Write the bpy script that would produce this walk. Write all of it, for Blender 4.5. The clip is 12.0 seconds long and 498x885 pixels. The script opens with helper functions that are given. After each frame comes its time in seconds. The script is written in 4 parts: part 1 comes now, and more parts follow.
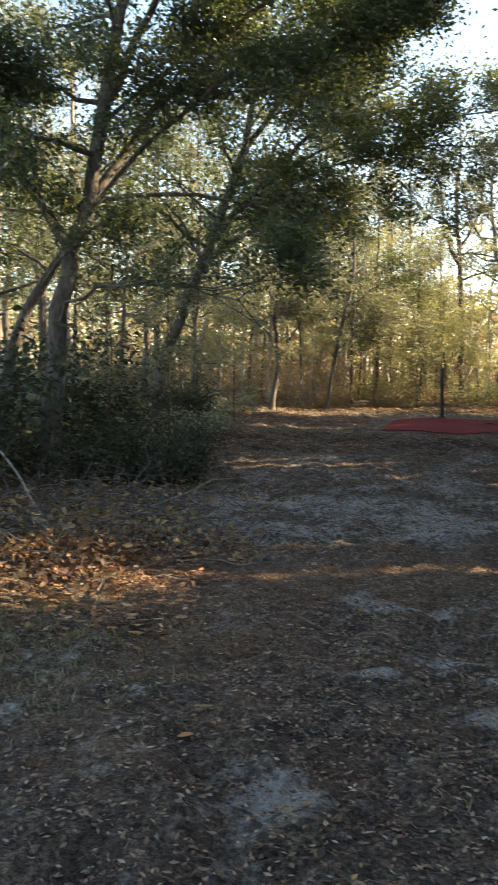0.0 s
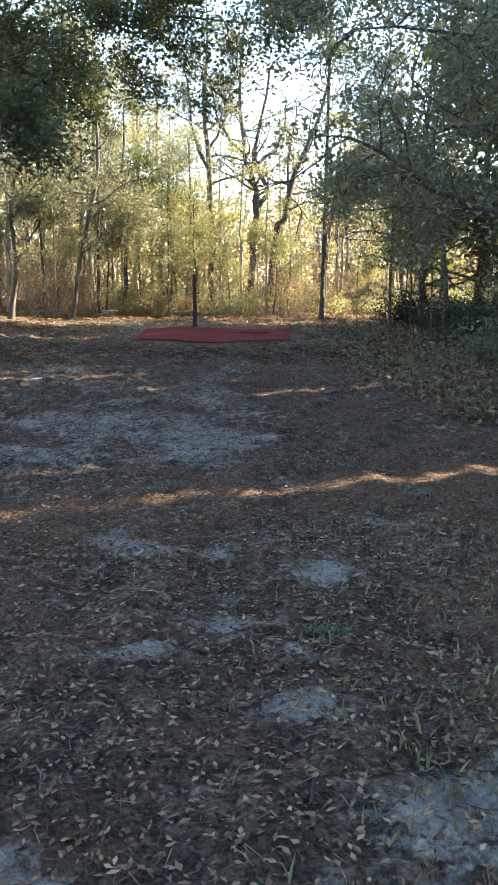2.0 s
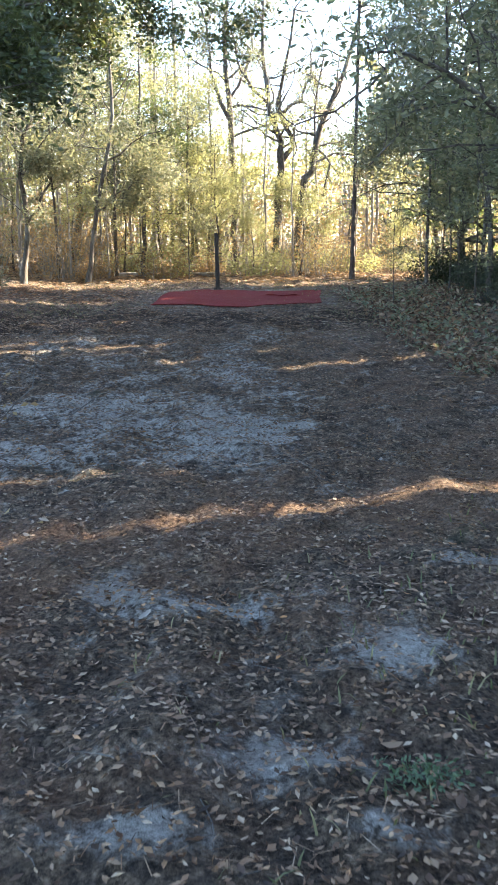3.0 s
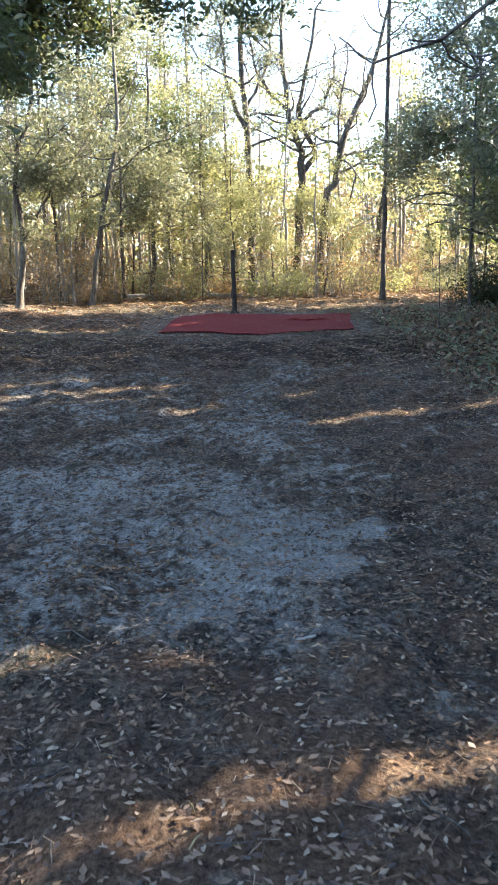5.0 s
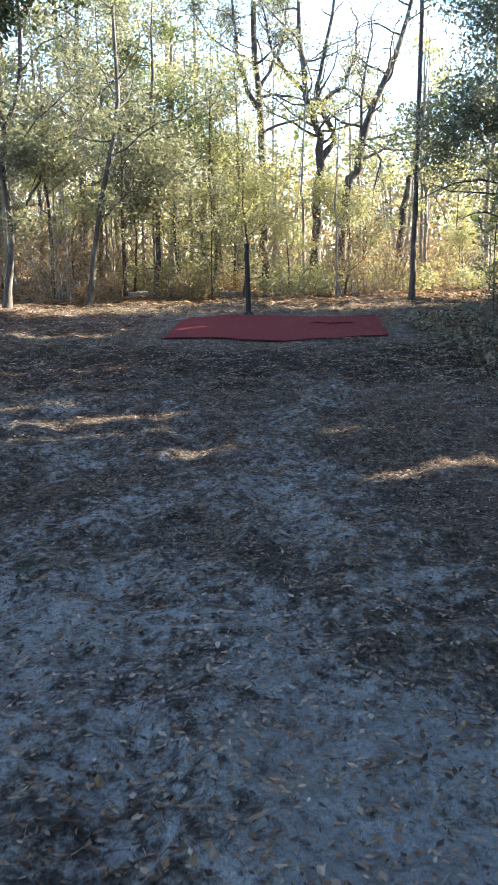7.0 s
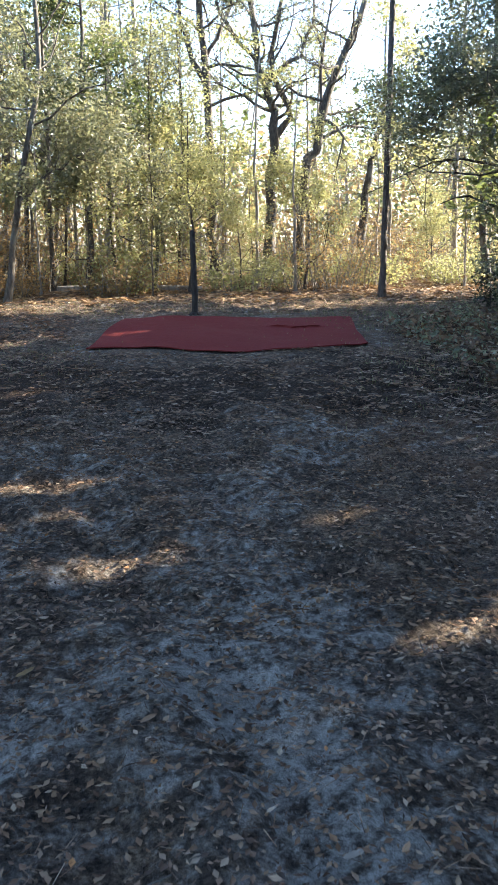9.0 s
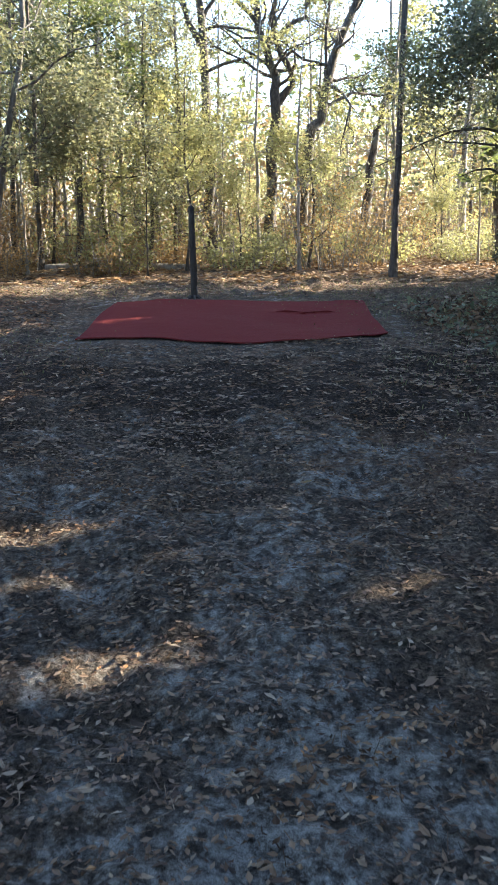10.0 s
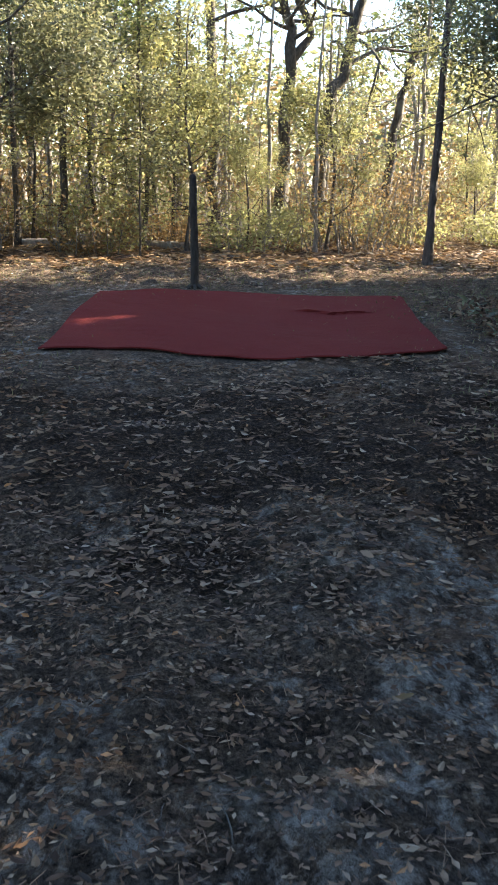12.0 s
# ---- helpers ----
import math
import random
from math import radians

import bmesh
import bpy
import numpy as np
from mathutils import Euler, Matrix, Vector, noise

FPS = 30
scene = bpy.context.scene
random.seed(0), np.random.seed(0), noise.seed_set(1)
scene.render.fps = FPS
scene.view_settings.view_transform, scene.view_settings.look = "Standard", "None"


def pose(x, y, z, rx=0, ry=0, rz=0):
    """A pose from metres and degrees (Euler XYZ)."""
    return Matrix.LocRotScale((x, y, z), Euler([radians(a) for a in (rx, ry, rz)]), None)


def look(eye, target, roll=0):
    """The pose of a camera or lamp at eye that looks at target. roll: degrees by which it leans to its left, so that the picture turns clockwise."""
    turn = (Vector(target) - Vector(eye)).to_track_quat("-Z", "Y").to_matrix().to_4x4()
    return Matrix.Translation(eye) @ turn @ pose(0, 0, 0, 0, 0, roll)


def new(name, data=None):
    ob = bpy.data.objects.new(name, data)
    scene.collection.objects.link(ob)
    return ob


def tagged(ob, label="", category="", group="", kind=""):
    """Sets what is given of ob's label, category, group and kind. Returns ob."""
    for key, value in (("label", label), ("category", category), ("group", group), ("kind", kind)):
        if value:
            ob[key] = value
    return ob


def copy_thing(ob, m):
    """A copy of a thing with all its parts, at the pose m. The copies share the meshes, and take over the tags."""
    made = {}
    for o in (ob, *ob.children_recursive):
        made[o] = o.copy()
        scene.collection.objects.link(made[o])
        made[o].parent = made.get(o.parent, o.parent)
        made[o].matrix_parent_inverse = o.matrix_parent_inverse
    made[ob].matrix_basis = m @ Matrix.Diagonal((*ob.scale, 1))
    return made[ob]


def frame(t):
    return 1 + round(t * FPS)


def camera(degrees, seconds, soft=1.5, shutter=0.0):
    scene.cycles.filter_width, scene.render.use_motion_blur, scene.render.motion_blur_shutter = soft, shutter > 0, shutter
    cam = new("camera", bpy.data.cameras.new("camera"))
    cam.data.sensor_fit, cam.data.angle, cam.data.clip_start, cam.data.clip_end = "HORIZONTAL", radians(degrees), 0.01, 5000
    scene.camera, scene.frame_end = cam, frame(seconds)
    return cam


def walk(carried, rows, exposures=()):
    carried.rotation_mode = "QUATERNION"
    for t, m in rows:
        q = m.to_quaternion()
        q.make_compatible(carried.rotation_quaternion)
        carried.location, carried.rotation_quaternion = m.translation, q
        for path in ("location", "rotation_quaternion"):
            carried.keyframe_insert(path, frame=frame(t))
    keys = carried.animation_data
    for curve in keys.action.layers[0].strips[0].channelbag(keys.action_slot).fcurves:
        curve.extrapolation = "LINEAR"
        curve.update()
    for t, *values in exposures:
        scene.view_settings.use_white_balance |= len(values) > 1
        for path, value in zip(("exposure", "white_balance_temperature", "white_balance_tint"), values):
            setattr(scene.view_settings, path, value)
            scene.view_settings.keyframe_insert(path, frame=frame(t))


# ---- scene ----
cam = camera(31.0, 12.0, soft=1.6, shutter=0.15)

PATH = [
    (0, (0.01, 0.0, 1.63), (-0.336, 1.963, 1.473), 0.0),
    (0.5, (0.013, 0.064, 1.606), (0.071, 2.048, 1.357), -0.1),
    (1, (0.036, 0.324, 1.482), (0.237, 2.286, 1.15), 0.0),
    (1.5, (0.0, 0.818, 1.483), (0.205, 2.786, 1.188), 0.8),
    (2, (-0.054, 1.365, 1.441), (0.148, 3.325, 1.097), 0.4),
    (2.5, (0.01, 2.003, 1.451), (0.193, 3.945, 1.008), -0.9),
    (3, (0.009, 2.732, 1.446), (0.155, 4.68, 1.015), -0.5),
    (3.5, (0.103, 3.383, 1.439), (0.272, 5.319, 0.968), -0.8),
    (5.3, (0.044, 5.541, 1.457), (0.152, 7.497, 1.071), -1.0),
    (5.5, (0.028, 5.765, 1.446), (0.175, 7.714, 1.042), -0.6),
    (6, (0.031, 6.324, 1.489), (0.208, 8.272, 1.085), -0.8),
    (6.5, (-0.03, 6.886, 1.477), (0.092, 8.84, 1.088), -0.7),
    (6.7, (-0.018, 7.107, 1.458), (0.082, 9.061, 1.064), -0.8),
    (8.3, (0.181, 9.413, 1.458), (0.31, 11.365, 1.043), -0.3),
    (8.5, (0.161, 9.649, 1.457), (0.306, 11.602, 1.052), -0.2),
    (9, (0.165, 10.228, 1.469), (0.381, 12.17, 1.042), -0.5),
    (9.5, (0.161, 10.783, 1.507), (0.373, 12.72, 1.056), -0.5),
    (10, (0.128, 11.371, 1.545), (0.358, 13.298, 1.06), -0.4),
    (10.5, (0.185, 12.066, 1.575), (0.496, 13.972, 1.053), -0.4),
    (11, (0.157, 12.69, 1.591), (0.479, 14.599, 1.089), -1.1),
    (11.5, (0.182, 13.276, 1.601), (0.482, 15.182, 1.076), -0.7),
    (12, (0.241, 13.838, 1.583), (0.482, 15.747, 1.038), 1.0),
]
walk(cam, [(t, look(eye, target, roll)) for t, eye, target, roll in PATH],
     exposures=[(0, 2.50, 7150, 10), (0.5, 2.02, 6900, 10), (1, 2.90, 6800, 10), (1.5, 2.60, 6550, 10), (2.5, 3.45, 6150, 10), (3, 3.48, 6050, 10), (3.5, 3.52, 6000, 10),
                (5.5, 3.15, 5700, 10), (6.5, 3.08, 5550, 10), (8.5, 2.92, 5550, 10), (9.5, 2.95, 5650, 10), (10.5, 2.84, 5650, 9), (12, 2.75, 5900, 10)])

# ---- sky and sun ----
SUN_SLOPE, SUN_ELEV = 0.30, 25.0
TAN_E = math.tan(radians(SUN_ELEV)) * math.hypot(1, SUN_SLOPE)
world = bpy.data.worlds.new("sky")
scene.world = world
world.use_nodes = True
wn = world.node_tree
sky = wn.nodes.new("ShaderNodeTexSky")
sky.sky_type, sky.sun_disc = "NISHITA", False
sky.sun_elevation, sky.sun_rotation = radians(SUN_ELEV), radians(90 - 16.7)
bg = wn.nodes["Background"]
bg.inputs["Strength"].default_value = 0.105
wn.links.new(sky.outputs[0], bg.inputs["Color"])
lamp = bpy.data.lights.new("sun", "SUN")
lamp.energy, lamp.angle, lamp.color = 5.0, radians(0.55), (1.0, 0.83, 0.58)
sun = new("sun", lamp)
sun.matrix_world = look(Vector((1, SUN_SLOPE, TAN_E)) * 60, (0, 0, 0))

# ---- materials ----


def material(name):
    m = bpy.data.materials.new(name)
    m.use_nodes = True
    nt = m.node_tree
    return m, nt, nt.nodes["Principled BSDF"]


def node(nt, kind, **values):
    n = nt.nodes.new(kind)
    for k, v in values.items():
        n.inputs[k].default_value = v
    return n


def ramp(nt, source, stops):
    r = nt.nodes.new("ShaderNodeValToRGB")
    e = r.color_ramp.elements
    while len(e) < len(stops):
        e.new(0.5)
    for el, (p, c) in zip(e, stops):
        el.position, el.color = p, (*c, 1)
    nt.links.new(source, r.inputs[0])
    return r.outputs[0]


def mixed(nt, a, b, fac, blend="MIX"):
    n = nt.nodes.new("ShaderNodeMix")
    n.data_type, n.blend_type = "RGBA", blend
    for sock, v in ((n.inputs[0], fac), (n.inputs[6], a), (n.inputs[7], b)):
        if isinstance(v, (int, float)):
            sock.default_value = v
        elif isinstance(v, tuple):
            sock.default_value = (*v, 1)
        else:
            nt.links.new(v, sock)
    return n.outputs[2]


def noise_out(nt, scale, detail=4.0, rough=0.55, stretch=None, distort=0.0):
    tc = nt.nodes.new("ShaderNodeTexCoord")
    n = node(nt, "ShaderNodeTexNoise", Scale=scale, Detail=detail, Roughness=rough, Distortion=distort)
    if stretch:
        mp = nt.nodes.new("ShaderNodeMapping")
        mp.inputs["Scale"].default_value = stretch
        nt.links.new(tc.outputs["Object"], mp.inputs[0])
        nt.links.new(mp.outputs[0], n.inputs["Vector"])
    else:
        nt.links.new(tc.outputs["Object"], n.inputs["Vector"])
    return n.outputs["Fac"]


def bumped(nt, bsdf, height, strength, distance):
    b = node(nt, "ShaderNodeBump", Strength=strength, Distance=distance)
    nt.links.new(height, b.inputs["Height"])
    nt.links.new(b.outputs[0], bsdf.inputs["Normal"])


def bark_material(name, dark, light, lichen=0.25):
    m, nt, b = material(name)
    v = noise_out(nt, 22, 6, 0.65, (1, 1, 0.28))
    col = ramp(nt, v, [(0.32, dark), (0.55, tuple((p + q) / 2 for p, q in zip(dark, light))), (0.72, light)])
    blot = ramp(nt, noise_out(nt, 3.2, 5, 0.6, (1, 1, 0.6)), [(0.52, (0, 0, 0)), (0.62, (lichen,) * 3)])
    col = mixed(nt, col, (0.34, 0.35, 0.31), blot)
    nt.links.new(col, b.inputs["Base Color"])
    b.inputs["Roughness"].default_value = 0.9
    bumped(nt, b, v, 0.9, 0.02)
    return m


def leaf_material(name, stops, glow, share=0.4, rough=0.5, tint=True):
    """Leaves: each its own shade, part of the light passing through the blade."""
    m, nt, b = material(name)
    geo = nt.nodes.new("ShaderNodeNewGeometry")
    col = ramp(nt, geo.outputs["Random Per Island"], stops)
    col = mixed(nt, col, (0.5, 0.5, 0.5), ramp(nt, noise_out(nt, 0.9, 3), [(0.35, (0.0,) * 3), (0.75, (0.12,) * 3)]))
    if tint:
        info = nt.nodes.new("ShaderNodeObjectInfo")
        col = mixed(nt, col, ramp(nt, info.outputs["Random"], [(0.0, (0.66, 0.70, 0.72)), (0.5, (0.92, 0.93, 0.90)), (1.0, (1.12, 1.08, 0.94))]), 1.0, "MULTIPLY")
    nt.links.new(col, b.inputs["Base Color"])
    b.inputs["Roughness"].default_value = rough
    b.inputs["Specular IOR Level"].default_value = 0.5 if rough < 0.6 else 0.18
    tr = nt.nodes.new("ShaderNodeBsdfTranslucent")
    nt.links.new(mixed(nt, col, glow, 0.55), tr.inputs[0])
    mx = nt.nodes.new("ShaderNodeMixShader")
    mx.inputs[0].default_value = share
    nt.links.new(b.outputs[0], mx.inputs[1])
    nt.links.new(tr.outputs[0], mx.inputs[2])
    nt.links.new(mx.outputs[0], nt.nodes["Material Output"].inputs[0])
    return m


BARK_OAK = bark_material("bark_oak", (0.030, 0.024, 0.019), (0.145, 0.120, 0.098))
BARK_PALE = bark_material("bark_pale", (0.12, 0.10, 0.085), (0.36, 0.32, 0.27), 0.4)
BARK_PINE = bark_material("bark_pine", (0.028, 0.022, 0.018), (0.13, 0.10, 0.085), 0.12)
POST_WOOD = bark_material("post_wood", (0.014, 0.011, 0.009), (0.055, 0.042, 0.032), 0.05)
TWIG = bark_material("dead_twig", (0.10, 0.085, 0.07), (0.30, 0.27, 0.23), 0.1)
LEAF_OAK = leaf_material("leaf_oak", [(0.0, (0.026, 0.040, 0.018)), (0.5, (0.060, 0.082, 0.034)), (0.9, (0.115, 0.135, 0.058)), (1.0, (0.20, 0.15, 0.05))], (0.22, 0.26, 0.05), 0.35, 0.38)
LEAF_OLIVE = leaf_material("leaf_olive", [(0.0, (0.036, 0.045, 0.024)), (0.5, (0.092, 0.102, 0.056)), (0.9, (0.25, 0.25, 0.145)), (1.0, (0.30, 0.22, 0.11))], (0.40, 0.39, 0.19), 0.40, 0.35)
LEAF_YELLOW = leaf_material("leaf_yellow_green", [(0.0, (0.10, 0.115, 0.042)), (0.5, (0.22, 0.23, 0.092)), (0.9, (0.37, 0.355, 0.17)), (1.0, (0.40, 0.30, 0.14))], (0.53, 0.50, 0.19), 0.50)
LEAF_DRY = leaf_material("leaf_dry", [(0.0, (0.14, 0.080, 0.036)), (0.5, (0.29, 0.185, 0.085)), (1.0, (0.42, 0.32, 0.17))], (0.50, 0.33, 0.13), 0.4, 0.7)
LITTER = leaf_material("leaf_litter", [(0.0, (0.016, 0.010, 0.006)), (0.22, (0.066, 0.033, 0.016)), (0.55, (0.175, 0.100, 0.052)), (0.88, (0.245, 0.165, 0.100)), (0.98, (0.35, 0.27, 0.185)), (1.0, (0.38, 0.17, 0.05))], (0.30, 0.17, 0.07), 0.12, 0.8, False)
FLOOR_DRY = leaf_material("floor_dry_leaf", [(0.0, (0.085, 0.042, 0.018)), (0.5, (0.20, 0.115, 0.048)), (0.9, (0.33, 0.22, 0.11)), (1.0, (0.45, 0.35, 0.22))], (0.38, 0.20, 0.06), 0.2, 0.6, False)
PALE_LEAF = leaf_material("pale_leaf", [(0.0, (0.19, 0.155, 0.12)), (1.0, (0.30, 0.26, 0.21))], (0.4, 0.3, 0.2), 0.1, 0.6, False)
GRASS = leaf_material("grass", [(0.0, (0.07, 0.085, 0.03)), (0.5, (0.13, 0.125, 0.05)), (1.0, (0.26, 0.21, 0.11))], (0.3, 0.3, 0.08), 0.3, 0.6, False)

# bank bush leaves, coloured near black to put deep shade into them
LEAF_SHADE = leaf_material("leaf_shade_dark", [(0.0, (0.012, 0.017, 0.008)), (0.5, (0.030, 0.040, 0.018)), (1.0, (0.070, 0.072, 0.034))], (0.10, 0.13, 0.03), 0.15, 0.65)
LEAF_RUST = leaf_material("leaf_rust", [(0.0, (0.060, 0.024, 0.010)), (0.5, (0.17, 0.078, 0.032)), (0.9, (0.34, 0.185, 0.085)), (1.0, (0.48, 0.36, 0.22))], (0.38, 0.17, 0.05), 0.25, 0.6, False)
WEED = leaf_material("weed_leaf", [(0.0, (0.05, 0.085, 0.035)), (1.0, (0.14, 0.19, 0.08))], (0.2, 0.32, 0.1), 0.3, 0.5)

GROUND, nt, b = material("ground_soil")
mid = noise_out(nt, 6.5, 9, 0.72, (1, 0.75, 1))
fine = noise_out(nt, 42, 8, 0.8)
grit = noise_out(nt, 240, 4, 0.75)
soil = ramp(nt, fine, [(0.36, (0.020, 0.014, 0.010)), (0.44, (0.080, 0.060, 0.044)), (0.52, (0.195, 0.140, 0.092)), (0.62, (0.35, 0.270, 0.190))])
sand = ramp(nt, mixed(nt, fine, grit, 0.45), [(0.38, (0.085, 0.075, 0.064)), (0.47, (0.33, 0.305, 0.270)), (0.58, (0.60, 0.565, 0.51))])
attr = nt.nodes.new("ShaderNodeAttribute")
attr.attribute_name = "sand"
add = nt.nodes.new("ShaderNodeMath")
add.operation = "MULTIPLY_ADD"
add.inputs[1].default_value = 1.7
nt.links.new(mid, add.inputs[0])
nt.links.new(attr.outputs["Fac"], add.inputs[2])
shift = nt.nodes.new("ShaderNodeMath")
shift.operation = "SUBTRACT"
shift.inputs[1].default_value = 0.52
nt.links.new(add.outputs[0], shift.inputs[0])
patch = ramp(nt, shift.outputs[0], [(0.45, (0.0,) * 3), (0.56, (0.4,) * 3), (0.71, (1.0,) * 3)])
col = mixed(nt, soil, sand, patch)
# dark soil mottles from noise, deepened to stand in for shade between leaves
mottle = noise_out(nt, 15, 5, 0.62, (1, 0.8, 1))
col = mixed(nt, col, ramp(nt, fine, [(0.40, (0.010, 0.007, 0.005)), (0.60, (0.085, 0.062, 0.045))]), ramp(nt, mottle, [(0.39, (0.9,) * 3), (0.48, (0.40,) * 3), (0.57, (0.0,) * 3)]))
blot = noise_out(nt, 4.6, 8, 0.72, (1, 0.8, 1), 0.4)
col = mixed(nt, col, ramp(nt, fine, [(0.40, (0.010, 0.007, 0.005)), (0.60, (0.11, 0.082, 0.060))]), ramp(nt, blot, [(0.42, (0.9,) * 3), (0.49, (0.4,) * 3), (0.55, (0.0,) * 3)]))
bare = nt.nodes.new("ShaderNodeMath")
bare.operation = "MULTIPLY_ADD"
bare.inputs[1].default_value = 1.1
nt.links.new(mixed(nt, fine, mottle, 0.6), bare.inputs[0])
nt.links.new(attr.outputs["Fac"], bare.inputs[2])
col = mixed(nt, col, sand, ramp(nt, bare.outputs[0], [(0.84, (0.0,) * 3), (1.14, (0.75,) * 3)]))
needle = nt.nodes.new("ShaderNodeAttribute")
needle.attribute_name = "needles"
lift = nt.nodes.new("ShaderNodeMath")
lift.operation = "ADD"
nt.links.new(noise_out(nt, 1.9, 7, 0.7), lift.inputs[0])
nt.links.new(needle.outputs["Fac"], lift.inputs[1])
duff = ramp(nt, lift.outputs[0], [(0.50, (0.0,) * 3), (0.68, (0.75,) * 3)])
col = mixed(nt, col, ramp(nt, fine, [(0.35, (0.045, 0.025, 0.015)), (0.65, (0.29, 0.175, 0.105))]), duff)
moss = ramp(nt, noise_out(nt, 0.8, 6, 0.7), [(0.60, (0.0,) * 3), (0.70, (0.45,) * 3)])
col = mixed(nt, col, (0.045, 0.065, 0.030), moss)
humus = nt.nodes.new("ShaderNodeAttribute")
humus.attribute_name = "humus"
col = mixed(nt, col, ramp(nt, fine, [(0.40, (0.006, 0.004, 0.003)), (0.52, (0.032, 0.019, 0.011)), (0.64, (0.16, 0.105, 0.066))]), ramp(nt, humus.outputs["Fac"], [(0.3, (0.0,) * 3), (0.7, (0.92,) * 3)]))
nt.links.new(col, b.inputs["Base Color"])
b.inputs["Roughness"].default_value = 0.95
b.inputs["Specular IOR Level"].default_value = 0.2
bumped(nt, b, mixed(nt, fine, mottle, 0.5), 1.0, 0.09)

RUG, nt, b = material("rug_red")
pile = noise_out(nt, 260, 3, 0.7)
wear = noise_out(nt, 1.7, 5, 0.6)
col = ramp(nt, pile, [(0.3, (0.090, 0.013, 0.012)), (0.7, (0.185, 0.031, 0.028))])
col = mixed(nt, col, (0.19, 0.065, 0.052), ramp(nt, wear, [(0.5, (0.0,) * 3), (0.8, (0.15,) * 3)]))
nt.links.new(col, b.inputs["Base Color"])
b.inputs["Roughness"].default_value = 0.95
b.inputs["Specular IOR Level"].default_value = 0.1
bumped(nt, b, pile, 0.5, 0.006)

# ---- shaping helpers ----
rng = np.random.default_rng(7)


def lumps(x, y):
    """Trodden unevenness of the floor: many small crossing swells."""
    q = np.random.default_rng(17)
    out = np.zeros(np.broadcast(x, y).shape)
    for wave in np.geomspace(0.16, 0.9, 16):
        a, ph = q.uniform(0, 6.283), q.uniform(0, 6.283)
        b1, c1 = q.uniform(0.5, 2.0), q.uniform(0, 6.283)
        out = out + 0.010 * wave ** 0.45 * np.sin((x * math.cos(a) + y * math.sin(a)) * 6.283 / wave + ph + 1.6 * np.sin((x * math.sin(a) - y * math.cos(a)) * b1 * 2 + c1))
    return out * np.clip((6.5 - np.abs(x)) / 2, 0, 1) * np.clip((y + 3) / 2, 0, 1) * np.clip((34 - y) / 4, 0, 1)


def ground_z(x, y):
    """Height of the ground: flat near the start, rising gently to the wood, with low banks beside the clearing."""
    x, y = np.asarray(x, float), np.asarray(y, float)
    rise = 0.45 * np.clip((y - 14) / 14, 0, 1) ** 1.2 + 0.02 * np.clip(y - 28, 0, 40)
    bank = 0.30 * np.clip((x - 3.2) / 3, 0, 1) ** 1.5 * np.clip((26 - y) / 6, 0, 1) + 0.25 * np.clip((-x - 2.8) / 3, 0, 1)
    roll = 0.025 * np.sin(x * 1.7 + 0.6 * y) * np.cos(y * 1.1 - 0.4 * x) + 0.02 * np.sin(2.9 * x - 1.3) * np.sin(2.3 * y)
    return rise + bank + roll + lumps(x, y) * (1 - 0.9 * ((y > 20.4) & (y < 25.8) & (x > -1) & (x < 3.6)))


def mesh_of(name, verts, faces, mat, smooth=False):
    """A mesh from arrays: verts (n, 3), faces (m, 3 or 4) or a list of such arrays."""
    faces = faces if isinstance(faces, list) else [faces]
    faces = [np.asarray(f, np.int32) for f in faces if len(f)]
    me = bpy.data.meshes.new(name)
    verts = np.asarray(verts, np.float32)
    me.vertices.add(len(verts))
    me.vertices.foreach_set("co", verts.ravel())
    loops = np.concatenate([f.ravel() for f in faces])
    totals = np.concatenate([np.full(len(f), f.shape[1], np.int32) for f in faces])
    me.loops.add(len(loops))
    me.loops.foreach_set("vertex_index", loops)
    me.polygons.add(len(totals))
    me.polygons.foreach_set("loop_start", np.concatenate([[0], np.cumsum(totals)[:-1]]).astype(np.int32))
    me.polygons.foreach_set("use_smooth", np.full(len(totals), smooth))
    me.update(calc_edges=True)
    me.materials.append(mat)
    return me


def part(name, mesh, parent, label=""):
    ob = new(name, mesh)
    ob.parent = parent
    return tagged(ob, label)


def unit(v):
    return v / np.maximum(np.linalg.norm(v, axis=-1, keepdims=True), 1e-9)


def smooth_path(points, n):
    """n + 1 points along a smooth line through a few control points."""
    p = np.asarray(points, float)
    p = np.vstack([2 * p[0] - p[1], p, 2 * p[-1] - p[-2]])
    out = []
    for u in np.linspace(0, len(p) - 3 - 1e-6, n + 1):
        i, f = int(u), u - int(u)
        a, b1, c, d = p[i:i + 4]
        out.append(0.5 * (2 * b1 + (c - a) * f + (2 * a - 5 * b1 + 4 * c - d) * f * f + (3 * b1 - a - 3 * c + d) * f ** 3))
    return np.array(out)


